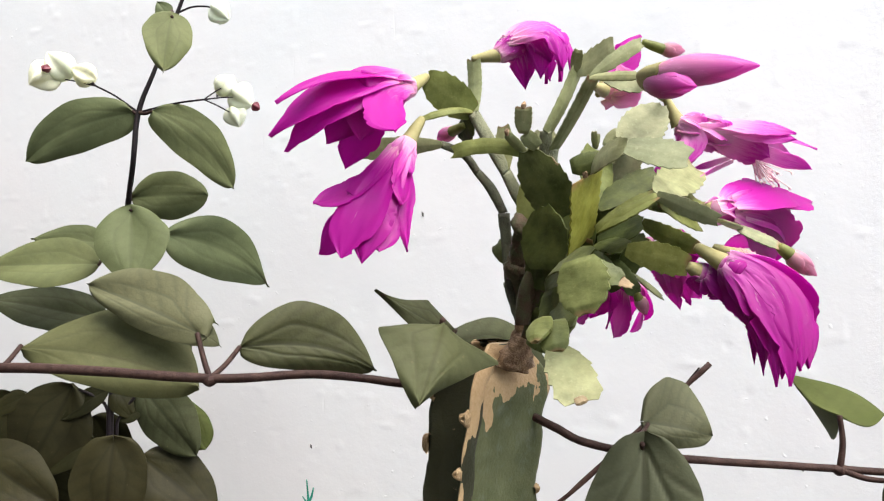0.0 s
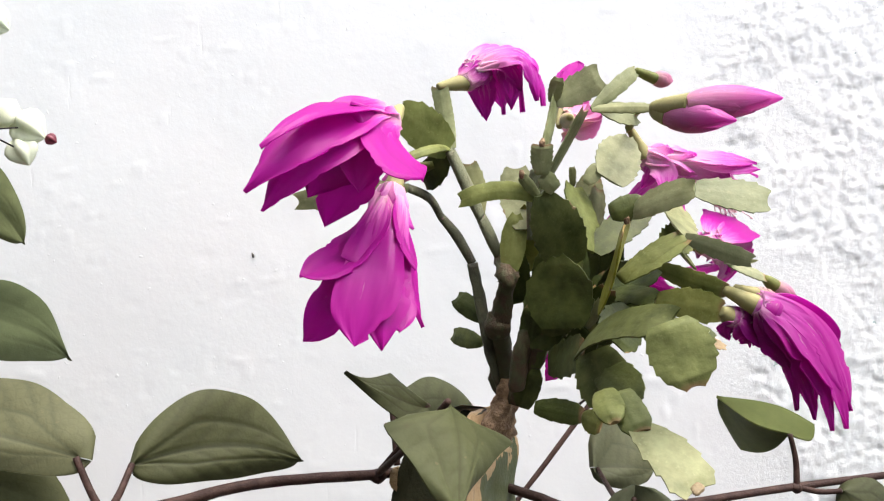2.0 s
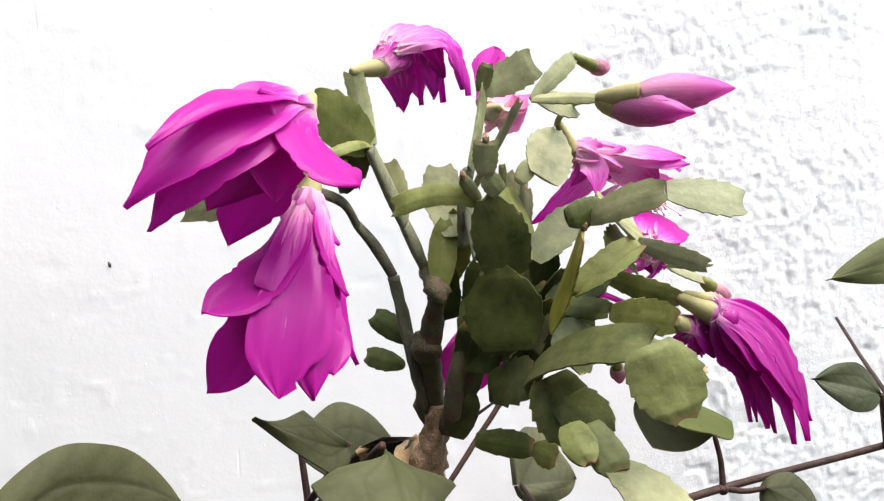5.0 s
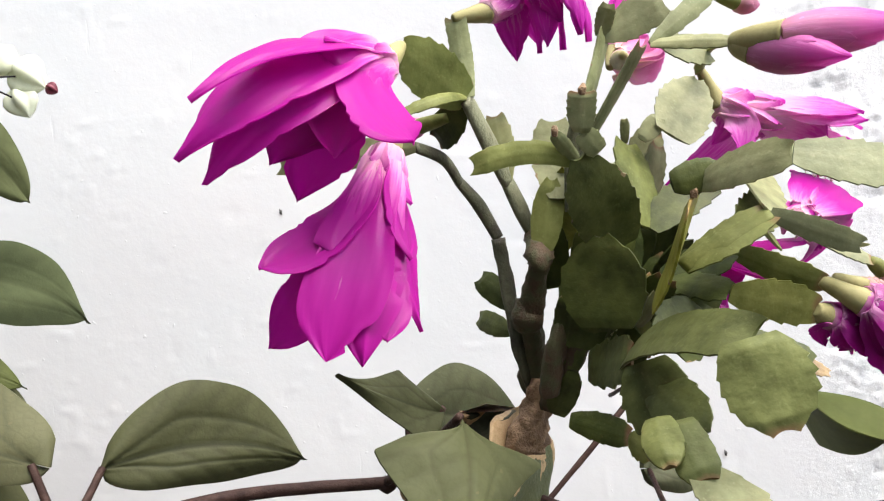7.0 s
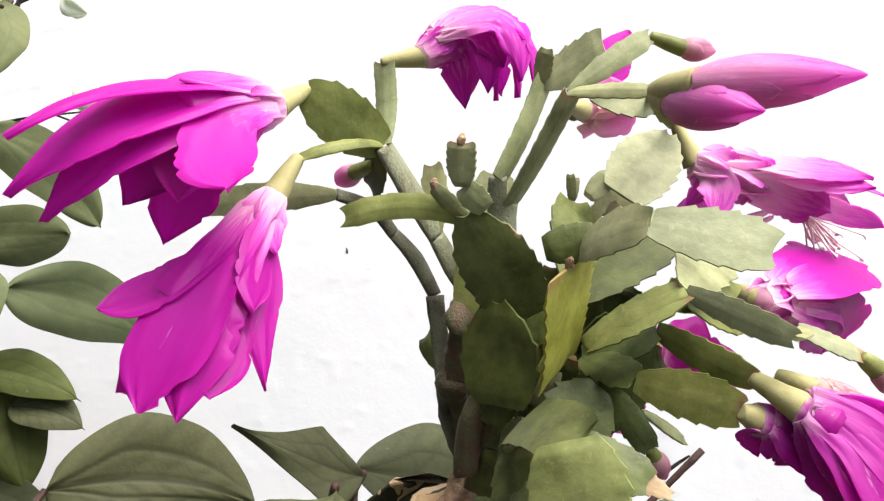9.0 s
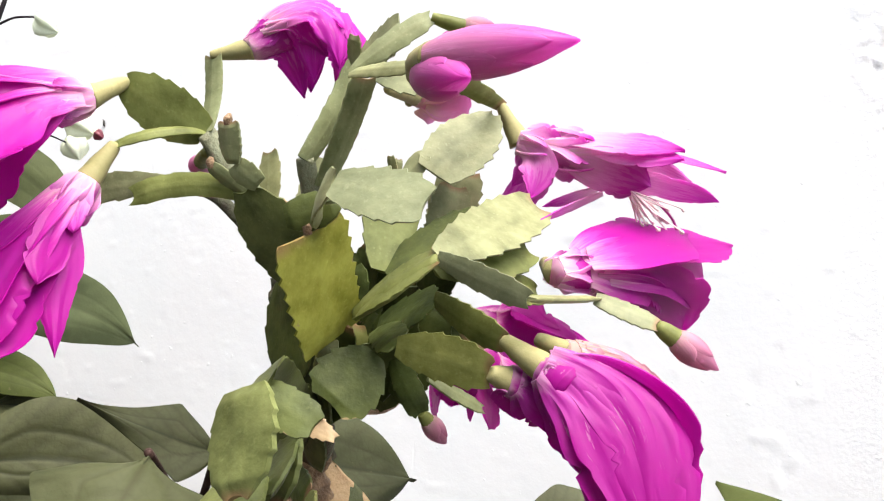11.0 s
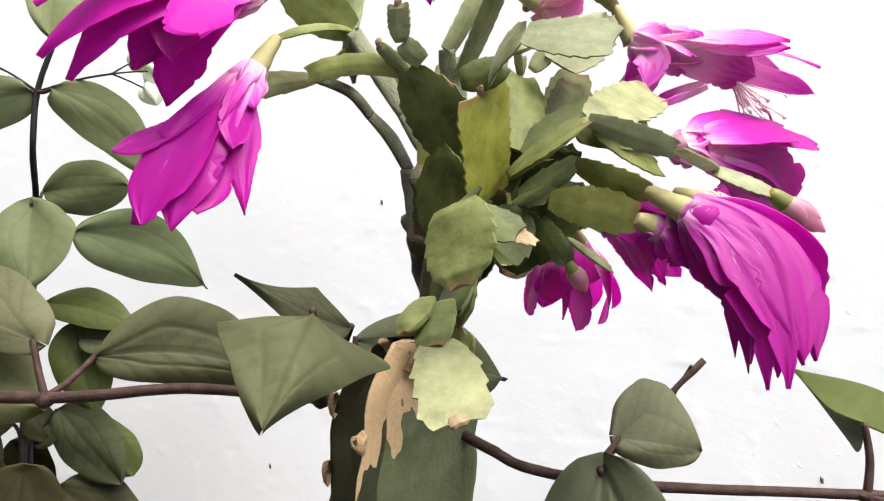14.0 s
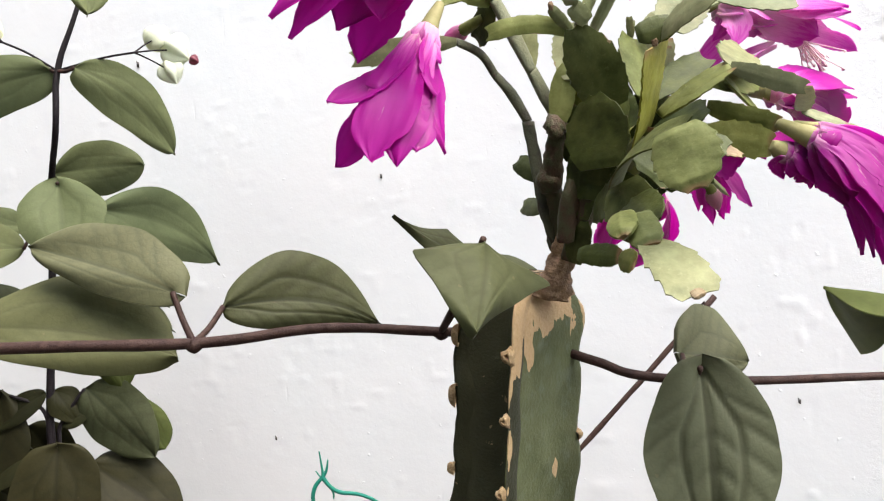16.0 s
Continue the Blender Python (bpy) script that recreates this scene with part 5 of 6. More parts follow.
# smaller flower under it
h = Bloom((0.1265, 0.3748, 0.4921), (0.1330, 0.3770, 0.4890), (0.1480, 0.3790, 0.4840), r0=0.0036, r1=0.0055, r2=0.008, mat=WILTED)
h.petal(0.1, (0.1585, 0.3750, 0.4713), 0.0150, out=(0.1, -0.9, 0.1), drop=(0.1436, 0.3720, 0.4860), crumple=0.5, ragged=0.28, point=0.3)
h.petal(0.1, (0.1485, 0.3760, 0.4748), 0.0130, out=(0.0, -0.9, -0.3), drop=(0.1382, 0.3740, 0.4842), crumple=0.5, ragged=0.28, point=0.3)
h.petal(0.0, (0.1346, 0.3800, 0.4768), 0.0070, out=(-0.2, -0.6, -0.7), drop=(0.1282, 0.3780, 0.4867), crumple=0.5, ragged=0.28, point=0.3)
h.petal(0.2, (0.1619, 0.3880, 0.4726), 0.0160, out=(0.2, 0.6, -0.4), drop=(0.1456, 0.3850, 0.4842), crumple=0.5, ragged=0.28, point=0.3)
# flower behind
i = Bloom((0.1180, 0.4400, 0.5080), (0.1270, 0.4540, 0.5030), (0.1400, 0.4740, 0.4960), r2=0.009)
i.petal(0.5, (0.1974, 0.5200, 0.4678), 0.0150, out=(0.4, -0.8, 0.2), drop=(0.1755, 0.5000, 0.4874), crumple=0.4, ragged=0.25, point=0.2)
i.petal(0.5, (0.1774, 0.5200, 0.4608), 0.0150, out=(0.0, -0.95, -0.2), drop=(0.1635, 0.5000, 0.4848), crumple=0.4, ragged=0.25, point=0.1)
i.petal(0.4, (0.1701, 0.5200, 0.4573), 0.0130, out=(-0.2, -0.95, -0.2), drop=(0.1563, 0.4950, 0.4849), crumple=0.4, ragged=0.25, point=0.1)
i.petal(0.3, (0.1607, 0.5200, 0.4673), 0.0100, out=(-0.5, -0.8, -0.2), drop=(0.1479, 0.4900, 0.4880), crumple=0.4, ragged=0.25, point=0.0)
i.petal(0.1, (0.1368, 0.4900, 0.4931), 0.0110, out=(-0.7, -0.6, 0.1), drop=(0.1390, 0.4750, 0.4921), crumple=0.4, ragged=0.25, point=0.6)
i.petal(0.4, (0.1915, 0.5400, 0.4649), 0.0200, out=(0.1, 0.9, -0.2), drop=(0.1752, 0.5200, 0.4880), crumple=0.4, ragged=0.25, point=0.6)
i.petal(0.2, (0.1670, 0.4467, 0.4934), 0.0253, out=(0, 0, 1), bow=0.3)
i.petal(0.2, (0.1620, 0.4560, 0.4980), 0.0253, out=(0.1, -0.9, 0.2), bow=0.2)
# pair of flowers hanging under the crown
j = Bloom((0.1060, 0.5000, 0.4950), (0.1130, 0.5180, 0.4880), (0.1160, 0.5320, 0.4720), r2=0.008)
j.petal(0.6, (0.1031, 0.5627, 0.4471), 0.0161, out=(-0.8, -0.3, 0), bow=0.15, point=2.4)
j.petal(0.6, (0.1250, 0.5560, 0.4400), 0.0100, out=(0.5, -0.4, 0), bow=0.1)
j.petal(0.5, (0.1140, 0.5640, 0.4480), 0.0207, out=(0, 0.8, 0), bow=0.1)
j.petal(0.5, (0.1160, 0.5440, 0.4520), 0.0184, out=(0, -0.8, 0), bow=0.1)
k = Bloom((0.1180, 0.4850, 0.4980), (0.1280, 0.5100, 0.4870), (0.1380, 0.5360, 0.4700), r2=0.009)
k.petal(0.6, (0.1365, 0.5807, 0.4305), 0.0155, out=(-0.5, -0.7, 0), bow=0.15)
k.petal(0.6, (0.1557, 0.6015, 0.4323), 0.0155, out=(0.3, -0.7, 0.3), bow=0.15)
k.petal(0.6, (0.1588, 0.5733, 0.4447), 0.0149, out=(0.8, -0.2, 0.4), bow=0.2)
k.petal(0.5, (0.1480, 0.5950, 0.4420), 0.0120, out=(0.2, 0.8, 0.2), bow=0.15)
# two opening flowers behind the top
m = Bloom((0.0919, 0.4408, 0.5999), (0.1022, 0.4617, 0.6023), (0.1090, 0.4660, 0.6025), r0=0.003, r1=0.005, r2=0.0072, mat=HALF_OPEN, label="half-open pink flower")
m.petal(0.2, V(0.1205, 0.4584, 0.6047) + V(0.008, 0, 0.006), 0.022, out=(0.3, -0.3, 0.6), bow=0.12)
m.petal(0.2, V(0.1148, 0.4770, 0.6000) + V(0.007, 0, 0.006), 0.022, out=(0.2, -0.2, -0.8), bow=0.15)
m.petal(0.4, (0.1260, 0.4740, 0.6170), 0.02, out=(0.1, 0.6, 0.4), bow=0.1)
m.petal(0.4, (0.1250, 0.4580, 0.6060), 0.02, out=(0.3, -0.7, -0.4), bow=0.12)
n = Bloom((0.0990, 0.4650, 0.6000), (0.1050, 0.4720, 0.6100), (0.1170, 0.4820, 0.6240), r0=0.003, r1=0.004, r2=0.0058)
n.petal(0.5, (0.1343, 0.4955, 0.6472), 0.015, out=(-0.6, -0.6, 0.3), bow=0.1)
n.petal(0.5, (0.1310, 0.4850, 0.6360), 0.013, out=(0.5, -0.6, 0.1), bow=0.12)
n.petal(0.5, (0.1240, 0.4960, 0.6390), 0.013, out=(-0.4, 0.6, 0.3), bow=0.1)


def bud(stalk, base, tip, radius, mat, tepals=6, label="closed magenta flower bud"):
    """A spindle of overlapping scales on a green base."""
    stalk, base, tip = V(stalk), V(base), V(tip)
    axis = tip - base
    prof = [(0, 0.55), (0.15, 0.86), (0.35, 1.0), (0.55, 0.9), (0.75, 0.62), (0.9, 0.3), (1.0, 0.04)]
    body = add("bud", tube([base + axis * q for q, _ in prof], [radius * 0.93 * r for _, r in prof], 14, steps=3), mat, label=label)
    child("ovary", tube([stalk, stalk.lerp(base, 0.5), base + axis * 0.06], [radius * 0.42, radius * 0.62, radius * 0.72], 12), TUBE if radius > 0.0062 else PAD, body)
    ax = axis.normalized()
    s = ax.cross(V(0.1, 0.2, 1)).normalized()
    t = ax.cross(s)
    for k in range(tepals):
        ang = 2.4 * k + 0.5
        end = 0.5 + 0.48 * k / max(1, tepals - 1)
        verts, faces, uvs = [], [], []
        nu, nv = 12, 8
        for iu in range(nu + 1):
            u = iu / nu
            x = end * u
            r = radius * np.interp(x, [q for q, _ in prof], [w for _, w in prof]) + 0.00025
            for jv in range(nv + 1):
                v = 2 * jv / nv - 1
                w = (1.25 - 0.35 * u) * math.sqrt(max(0.0, 1 - u ** 2.6)) + 0.02
                aa = ang + v * w + 0.35 * u
                verts.append(base + ax * (x * axis.length) + (s * math.cos(aa) + t * math.sin(aa)) * (r - 0.0005 * abs(v) ** 4))
                uvs.append((0.12 + 0.88 * x, jv / nv))
        for iu in range(nu):
            for jv in range(nv):
                q = iu * (nv + 1) + jv
                faces.append((q, q + nv + 1, q + nv + 2, q + 1))
        child("tepal", (verts, faces, uvs), mat, body)


bud((0.1051, 0.3849, 0.5925), (0.1073, 0.3796, 0.5880), (0.1217, 0.3490, 0.5790), 0.0075, BUD)
bud((0.1051, 0.3849, 0.5925), (0.1090, 0.3674, 0.5900), (0.1541, 0.3534, 0.5902), 0.008, BUD, 8)
bud((0.1108, 0.4042, 0.6163), (0.1219, 0.4048, 0.6124), (0.1355, 0.4069, 0.6121), 0.0042, BUD_PALE, 4, "small pale pink flower bud")
bud((0.1899, 0.4109, 0.5027), V(0.1899, 0.4109, 0.5027).lerp(V(0.2117, 0.4111, 0.4859), 0.25), (0.2117, 0.4111, 0.4859), 0.0055, BUD_PALE, 5, "pale pink flower bud")
bud((0.1039, 0.3908, 0.4770), V(0.1039, 0.3908, 0.4770).lerp(V(0.1119, 0.3981, 0.4651), 0.2), (0.1119, 0.3981, 0.4651), 0.0036, BUD_PALE, 4, "small drooping pink flower bud")
bud((0.0134, 0.4500, 0.5777), V(0.0134, 0.4500, 0.5777).lerp(V(-0.0042, 0.4897, 0.5754), 0.4), (-0.0042, 0.4897, 0.5754), 0.005, BUD, 4, "small magenta flower bud")

# ---- the trailing vine ----
VINE_FOOT = (-0.75, 0.56, 0.0)
vine = thing("trailing_vine", "brown woody vine with broad dull green leaves passing behind the cactus", "vine", VINE_FOOT)


def vpart(name, shape, mat, label="", parent=None):
    return part(name, shift(shape, VINE_FOOT), mat, parent or vine, label)


LS = [100]


def leaf(put, mat, base, tip, width, normal, stalk=None, **more):
    LS[0] += 1
    more.setdefault("seed", LS[0])
    shape = leaf_shape(base, tip, width, normal, **more)
    ob = put("leaf", shape, mat)
    vein = ob.data.attributes.new("vein", "FLOAT", "POINT")
    vein.data.foreach_set("value", [vein_lines(u, 2 * v - 1) for u, v in shape[2]])
    if stalk:
        put("leaf_stalk", tube([V(stalk), V(stalk).lerp(V(base), 0.5) + V(0, 0, -0.002), V(base)], [0.0022, 0.0019, 0.0017], 8), VINE, "", ob)
    return ob


def vput(name, shape, mat, label="", parent=None):
    return vpart(name, shape, mat, label, parent)


def creased_leaf(mat, base, tip, lobes, stalk):
    shape = folded_leaf(base, tip, lobes)
    ob = vput("leaf", shape, mat)
    ob.data.attributes.new("vein", "FLOAT", "POINT").data.foreach_set("value", [vein_lines(u, 2 * v - 1) for u, v in shape[2]])
    vput("leaf_stalk", tube([V(stalk), V(stalk).lerp(V(base), 0.5) + V(0.002, 0, 0), V(base)], [0.0022, 0.0019, 0.0017], 8), VINE, "", ob)


vpart("stem", tube([(-0.75, 0.56, 0.0), (-0.72, 0.54, 0.25), (-0.5, 0.52, 0.405), (-0.3024, 0.4940, 0.4195), (-0.1592, 0.4943, 0.4125), (-0.0870, 0.5020, 0.4140), (-0.0154, 0.5100, 0.4047), (0.0300, 0.5260, 0.3960), (0.0716, 0.4900, 0.3826), (0.0960, 0.4780, 0.3730), (0.1480, 0.4700, 0.3660), (0.2549, 0.4659, 0.3600), (0.3978, 0.4390, 0.3580), (0.4282, 0.4369, 0.3580), (0.62, 0.58, 0.372), (0.72, 0.66, 0.39)],
     [0.006, 0.005, 0.0042, 0.0036, 0.0033, 0.0031, 0.003, 0.003, 0.0029, 0.0028, 0.0027, 0.0025, 0.0023, 0.0022, 0.002, 0.0018], 10, lumps=0.12, steps=8), VINE)
for spot, r in (((-0.1592, 0.4943, 0.4125), 0.0052), ((-0.0154, 0.5100, 0.4047), 0.0045), ((0.2549, 0.4659, 0.3600), 0.0036)):
    vpart("node", tube([V(spot) + V(-0.005, 0, 0.001), V(spot) + V(0, 0, -0.001), V(spot) + V(0.005, 0, 0.0005)], [0.0022, r, 0.0022], 10, lumps=0.2), VINE)
leaf(vput, LEAF, (-0.1472, 0.5242, 0.4301), (-0.0510, 0.5560, 0.4060), 0.0600, (0.321, -0.913, 0.251), stalk=(-0.1592, 0.4943, 0.4125), bend=0.05, fold=0.03, sweep=-0.08, vein_depth=0.02, full=0.6, wide=0.42, tail=0.06, left=1.12, right=0.62)
leaf(vput, LEAF_PALE, (-0.1716, 0.5054, 0.4422), (-0.2567, 0.5203, 0.4750), 0.0500, (0.1, -0.93, 0.3), stalk=(-0.1592, 0.4943, 0.4125), bend=0.03, fold=0.05, full=0.5, wide=0.4, tail=0.05, heart=0.08, left=0.62, right=1.1)
leaf(vput, LEAF_MID, (-0.3001, 0.5150, 0.4322), (-0.1748, 0.5150, 0.4011), 0.0720, (0.05, -0.85, 0.5), stalk=(-0.3082, 0.4940, 0.4145), bend=0.05, fold=0.04, sweep=-0.06, full=0.55, wide=0.55, tail=0.04, left=1.05, right=0.7)
leaf(vput, LEAF_MID, (0.0000, 0.4190, 0.4600), (-0.0113, 0.3812, 0.4182), 0.0650, (0.37, -0.74, 0.57), stalk=(-0.0154, 0.5100, 0.4047), bend=0.05, fold=-0.03, hollow=(1.25, 0.8), left=1.15, right=1.08, tail=0.2, vein_depth=0.014, heart=-0.12)
leaf(vput, LEAF, (0.0080, 0.4750, 0.4480), (-0.0417, 0.4482, 0.4752), 0.0360, (0.616, -0.606, 0.503), stalk=(-0.0154, 0.5100, 0.4047), bend=-0.05, fold=0.06, tail=0.1, hollow=(1.7, 1.5))
leaf(vput, LEAF, (0.0021, 0.5297, 0.4365), (0.0929, 0.5854, 0.3986), 0.062, (-0.1, -0.8, 0.6), stalk=(0.0000, 0.5200, 0.4050), bend=0.05, wide=0.5)
# the leaves beyond the cactus
round_leaf = leaf(vput, LEAF_PALE, (0.1545, 0.5450, 0.3700), (0.2045, 0.5500, 0.3600), 0.0590, (0.1, -0.9, 0.35), wide=0.4, fold=0.03, bend=0.03, tail=0.02, full=0.45, heart=0.1, left=1.25, right=0.5)
vput("leaf_stalk", tube([(0.1290, 0.4740, 0.3680), (0.1310, 0.4900, 0.3700), (0.1545, 0.5460, 0.3695)], [0.002, 0.0018, 0.0016], 8), VINE, "", round_leaf)
leaf(vput, LEAF_PALE, (0.1270, 0.4620, 0.3770), (0.1210, 0.4360, 0.2650), 0.074, (-0.15, -0.95, 0.2), stalk=(0.1290, 0.4780, 0.3680), bend=0.05, fold=0.1, heart=0.07, wide=0.42, vein_depth=0.04, full=0.6)
creased_leaf(LEAF_YOUNG, (0.2568, 0.4700, 0.3935), (0.2528, 0.5350, 0.4059), ((0.2950, 0.4880, 0.3850), (0.3040, 0.5760, 0.3480)), (0.2549, 0.4659, 0.3600))
leaf(vput, LEAF, (0.2792, 0.4532, 0.3562), (0.3154, 0.4332, 0.3218), 0.04, (-0.3, -0.8, 0.5), stalk=(0.2549, 0.4659, 0.3600), fold=-0.1)
leaf(vput, LEAF, (0.3460, 0.4105, 0.4086), (0.3103, 0.4330, 0.4236), 0.032, (-0.5, -0.7, 0.5), stalk=(0.3978, 0.4390, 0.3580), fold=0.1)
leaf(vput, LEAF_SOFT, (0.5449, 0.4450, 0.4926), (0.4536, 0.5051, 0.4708), 0.04, (-0.5, -0.8, 0.3), stalk=(0.4282, 0.4369, 0.3580), fold=0.05)
leaf(vput, LEAF_SOFT, (0.5262, 0.4564, 0.4315), (0.4983, 0.4742, 0.3913), 0.035, (-0.5, -0.8, 0.3), stalk=(0.4282, 0.4369, 0.3580), fold=0.05)
twig = thing("dry_twig", "dry brown forked twig standing against the wall", "twig", (-0.075, 0.575, 0.0))
part("stick", shift(tube([(-0.075, 0.575, 0.0), (0.0555, 0.7194, 0.1939), (0.1241, 0.7127, 0.2603), (0.1836, 0.7069, 0.3176), (0.2578, 0.6997, 0.3914)], [0.003, 0.0026, 0.0024, 0.0026, 0.0028], 8, lumps=0.3), (-0.075, 0.575, 0.0)), VINE, twig)
part("broken_end", shift(tube([(0.2572, 0.7862, 0.3460), (0.2472, 0.6997, 0.3870)], [0.0022, 0.0009], 6, lumps=0.3), (-0.075, 0.575, 0.0)), VINE, twig)

# ---- the white-flowered shoot ----
SHOOT_FOOT = (-0.38, 0.84, 0.0)
shoot = thing("white_flowered_shoot", "upright dark-stemmed shoot with soft green leaves and white papery flowers", "plant", SHOOT_FOOT)


def sput(name, shape, mat, label="", parent=None):
    return part(name, shift(shape, SHOOT_FOOT), mat, parent or shoot, label)


sput("stem", tube([(-0.38, 0.84, 0.0), (-0.3962, 0.8600, 0.2607), (-0.3930, 0.8600, 0.3344), (-0.3824, 0.8600, 0.4485), (-0.3756, 0.8600, 0.5481), (-0.3469, 0.8082, 0.5965), (-0.3409, 0.8082, 0.6538), (-0.3206, 0.8082, 0.7068), (-0.2879, 0.8083, 0.7919), (-0.2785, 0.8083, 0.8360)], [0.005, 0.0042, 0.004, 0.0036, 0.0034, 0.003, 0.003, 0.0024, 0.002, 0.0016], 8, lumps=0.1), SHOOT)
sput("side_stem", tube([(-0.3895, 0.8601, 0.2339), (-0.3882, 0.8601, 0.2808), (-0.3849, 0.8601, 0.3009), (-0.3594, 0.8601, 0.3345)], [0.002, 0.002, 0.002, 0.0016], 7), SHOOT)
sput("side_stem", tube([(-0.3948, 0.8600, 0.2339), (-0.3936, 0.8600, 0.2875), (-0.3943, 0.8600, 0.3344)], [0.002, 0.002, 0.0016], 7), SHOOT)
sput("side_stem", tube([(-0.3963, 0.8600, 0.2875), (-0.4030, 0.8600, 0.3177), (-0.4332, 0.8600, 0.3344)], [0.002, 0.002, 0.0016], 7), SHOOT)
leaf(sput, LEAF_SOFT, (-0.3214, 0.7977, 0.6532), (-0.2460, 0.8562, 0.5737), 0.0541, (0.516, -0.846, -0.132), stalk=(-0.3409, 0.8082, 0.6538), fold=0.05, sweep=-0.1, full=0.55, tail=0.05)
leaf(sput, LEAF_SOFT, (-0.3470, 0.8082, 0.6557), (-0.4653, 0.8080, 0.5963), 0.0554, (0.118, -0.966, -0.232), stalk=(-0.3409, 0.8082, 0.6538), fold=0.05, sweep=0.08, full=0.52, tail=0.04)
leaf(sput, LEAF_SOFT, (-0.3813, 0.8823, 0.5636), (-0.2879, 0.8825, 0.5670), 0.0592, (0.001, -1.000, 0.017), stalk=(-0.3756, 0.8600, 0.5481), fold=0.05, full=0.5, tail=0.02, wide=0.5)
leaf(sput, LEAF_SOFT, (-0.2804, 0.7470, 0.7410), (-0.2793, 0.7221, 0.6771), 0.0481, (0.409, -0.848, 0.337), stalk=(-0.3037, 0.8083, 0.7667), fold=0.08, heart=0.1, wide=0.34, full=0.6)
leaf(sput, LEAF_SOFT, (-0.3068, 0.8083, 0.7604), (-0.3207, 0.8082, 0.7780), 0.02, (0.1, -0.98, 0.2), fold=0.12)
leaf(sput, LEAF_SOFT, (-0.3200, 0.8290, 0.5168), (-0.2286, 0.9488, 0.4507), 0.0728, (0.747, -0.649, -0.142), stalk=(-0.3756, 0.8600, 0.5481), fold=0.08, sweep=-0.08)
leaf(sput, LEAF_SOFT, (-0.3479, 0.8050, 0.5447), (-0.3350, 0.7700, 0.4600), 0.078, (0.2, -0.97, 0.1), stalk=(-0.3756, 0.8600, 0.5481), heart=0.08, fold=0.1)
leaf(sput, LEAF_SOFT, (-0.3836, 0.8049, 0.4831), (-0.5186, 0.8047, 0.4829), 0.062, (0.2, -0.85, 0.5), stalk=(-0.3756, 0.8600, 0.5481))
leaf(sput, LEAF_SOFT, (-0.4033, 0.8600, 0.5088), (-0.4905, 0.8598, 0.5154), 0.042, (0.2, -0.85, 0.5), stalk=(-0.3756, 0.8600, 0.5481))
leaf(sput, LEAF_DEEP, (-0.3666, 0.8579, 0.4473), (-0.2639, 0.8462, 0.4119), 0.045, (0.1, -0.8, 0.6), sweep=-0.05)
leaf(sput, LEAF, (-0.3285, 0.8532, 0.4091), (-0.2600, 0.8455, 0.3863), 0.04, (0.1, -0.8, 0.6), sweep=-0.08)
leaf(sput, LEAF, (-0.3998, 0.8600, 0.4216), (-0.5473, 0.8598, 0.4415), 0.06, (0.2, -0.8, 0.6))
# lower leaves, browned and darkened in colour for the shade round them
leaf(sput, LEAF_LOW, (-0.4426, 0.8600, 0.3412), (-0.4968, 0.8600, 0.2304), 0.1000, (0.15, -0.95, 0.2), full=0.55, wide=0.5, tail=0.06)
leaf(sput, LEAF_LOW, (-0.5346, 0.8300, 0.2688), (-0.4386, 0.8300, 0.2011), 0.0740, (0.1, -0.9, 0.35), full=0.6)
leaf(sput, LEAF_DEEP_SHADE, (-0.4156, 0.8600, 0.2755), (-0.4787, 0.8600, 0.2324), 0.0400, (-0.3, -0.8, 0.4), fold=0.1)
leaf(sput, LEAF_DEEP_SHADE, (-0.3983, 0.8600, 0.3345), (-0.4559, 0.8600, 0.2955), 0.0300, (-0.2, -0.87, 0.44), fold=0.1)
leaf(sput, LEAF_DEEP_SHADE, (-0.3902, 0.8600, 0.3359), (-0.3660, 0.8600, 0.2984), 0.0340, (0.3, -0.9, 0.2), fold=0.05)
leaf(sput, LEAF_DEEP_SHADE, (-0.3848, 0.8600, 0.2997), (-0.3539, 0.8600, 0.3091), 0.0200, (0.1, -0.9, 0.4), fold=0.05)
leaf(sput, LEAF_DEEP_SHADE, (-0.4963, 0.8600, 0.3276), (-0.5439, 0.8600, 0.3041), 0.0240, (0.0, -0.9, 0.4), fold=0.05)
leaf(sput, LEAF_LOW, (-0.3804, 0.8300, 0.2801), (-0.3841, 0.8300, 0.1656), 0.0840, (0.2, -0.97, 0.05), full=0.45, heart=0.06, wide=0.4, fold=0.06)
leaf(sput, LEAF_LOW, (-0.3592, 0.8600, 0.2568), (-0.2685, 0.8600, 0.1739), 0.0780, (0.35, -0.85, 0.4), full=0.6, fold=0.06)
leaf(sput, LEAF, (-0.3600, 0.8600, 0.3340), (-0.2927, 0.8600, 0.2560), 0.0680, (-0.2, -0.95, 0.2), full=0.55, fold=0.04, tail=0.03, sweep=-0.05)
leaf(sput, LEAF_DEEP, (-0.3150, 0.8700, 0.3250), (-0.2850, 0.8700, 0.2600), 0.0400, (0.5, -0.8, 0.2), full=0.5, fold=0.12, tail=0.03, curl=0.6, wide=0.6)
leaf(sput, LEAF_DEEP_SHADE, (-0.5037, 0.8900, 0.2175), (-0.4412, 0.8900, 0.1934), 0.0400, (0.1, -0.95, 0.3), fold=0.06)
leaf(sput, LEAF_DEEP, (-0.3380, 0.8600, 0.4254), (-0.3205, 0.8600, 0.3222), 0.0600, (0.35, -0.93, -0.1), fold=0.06)

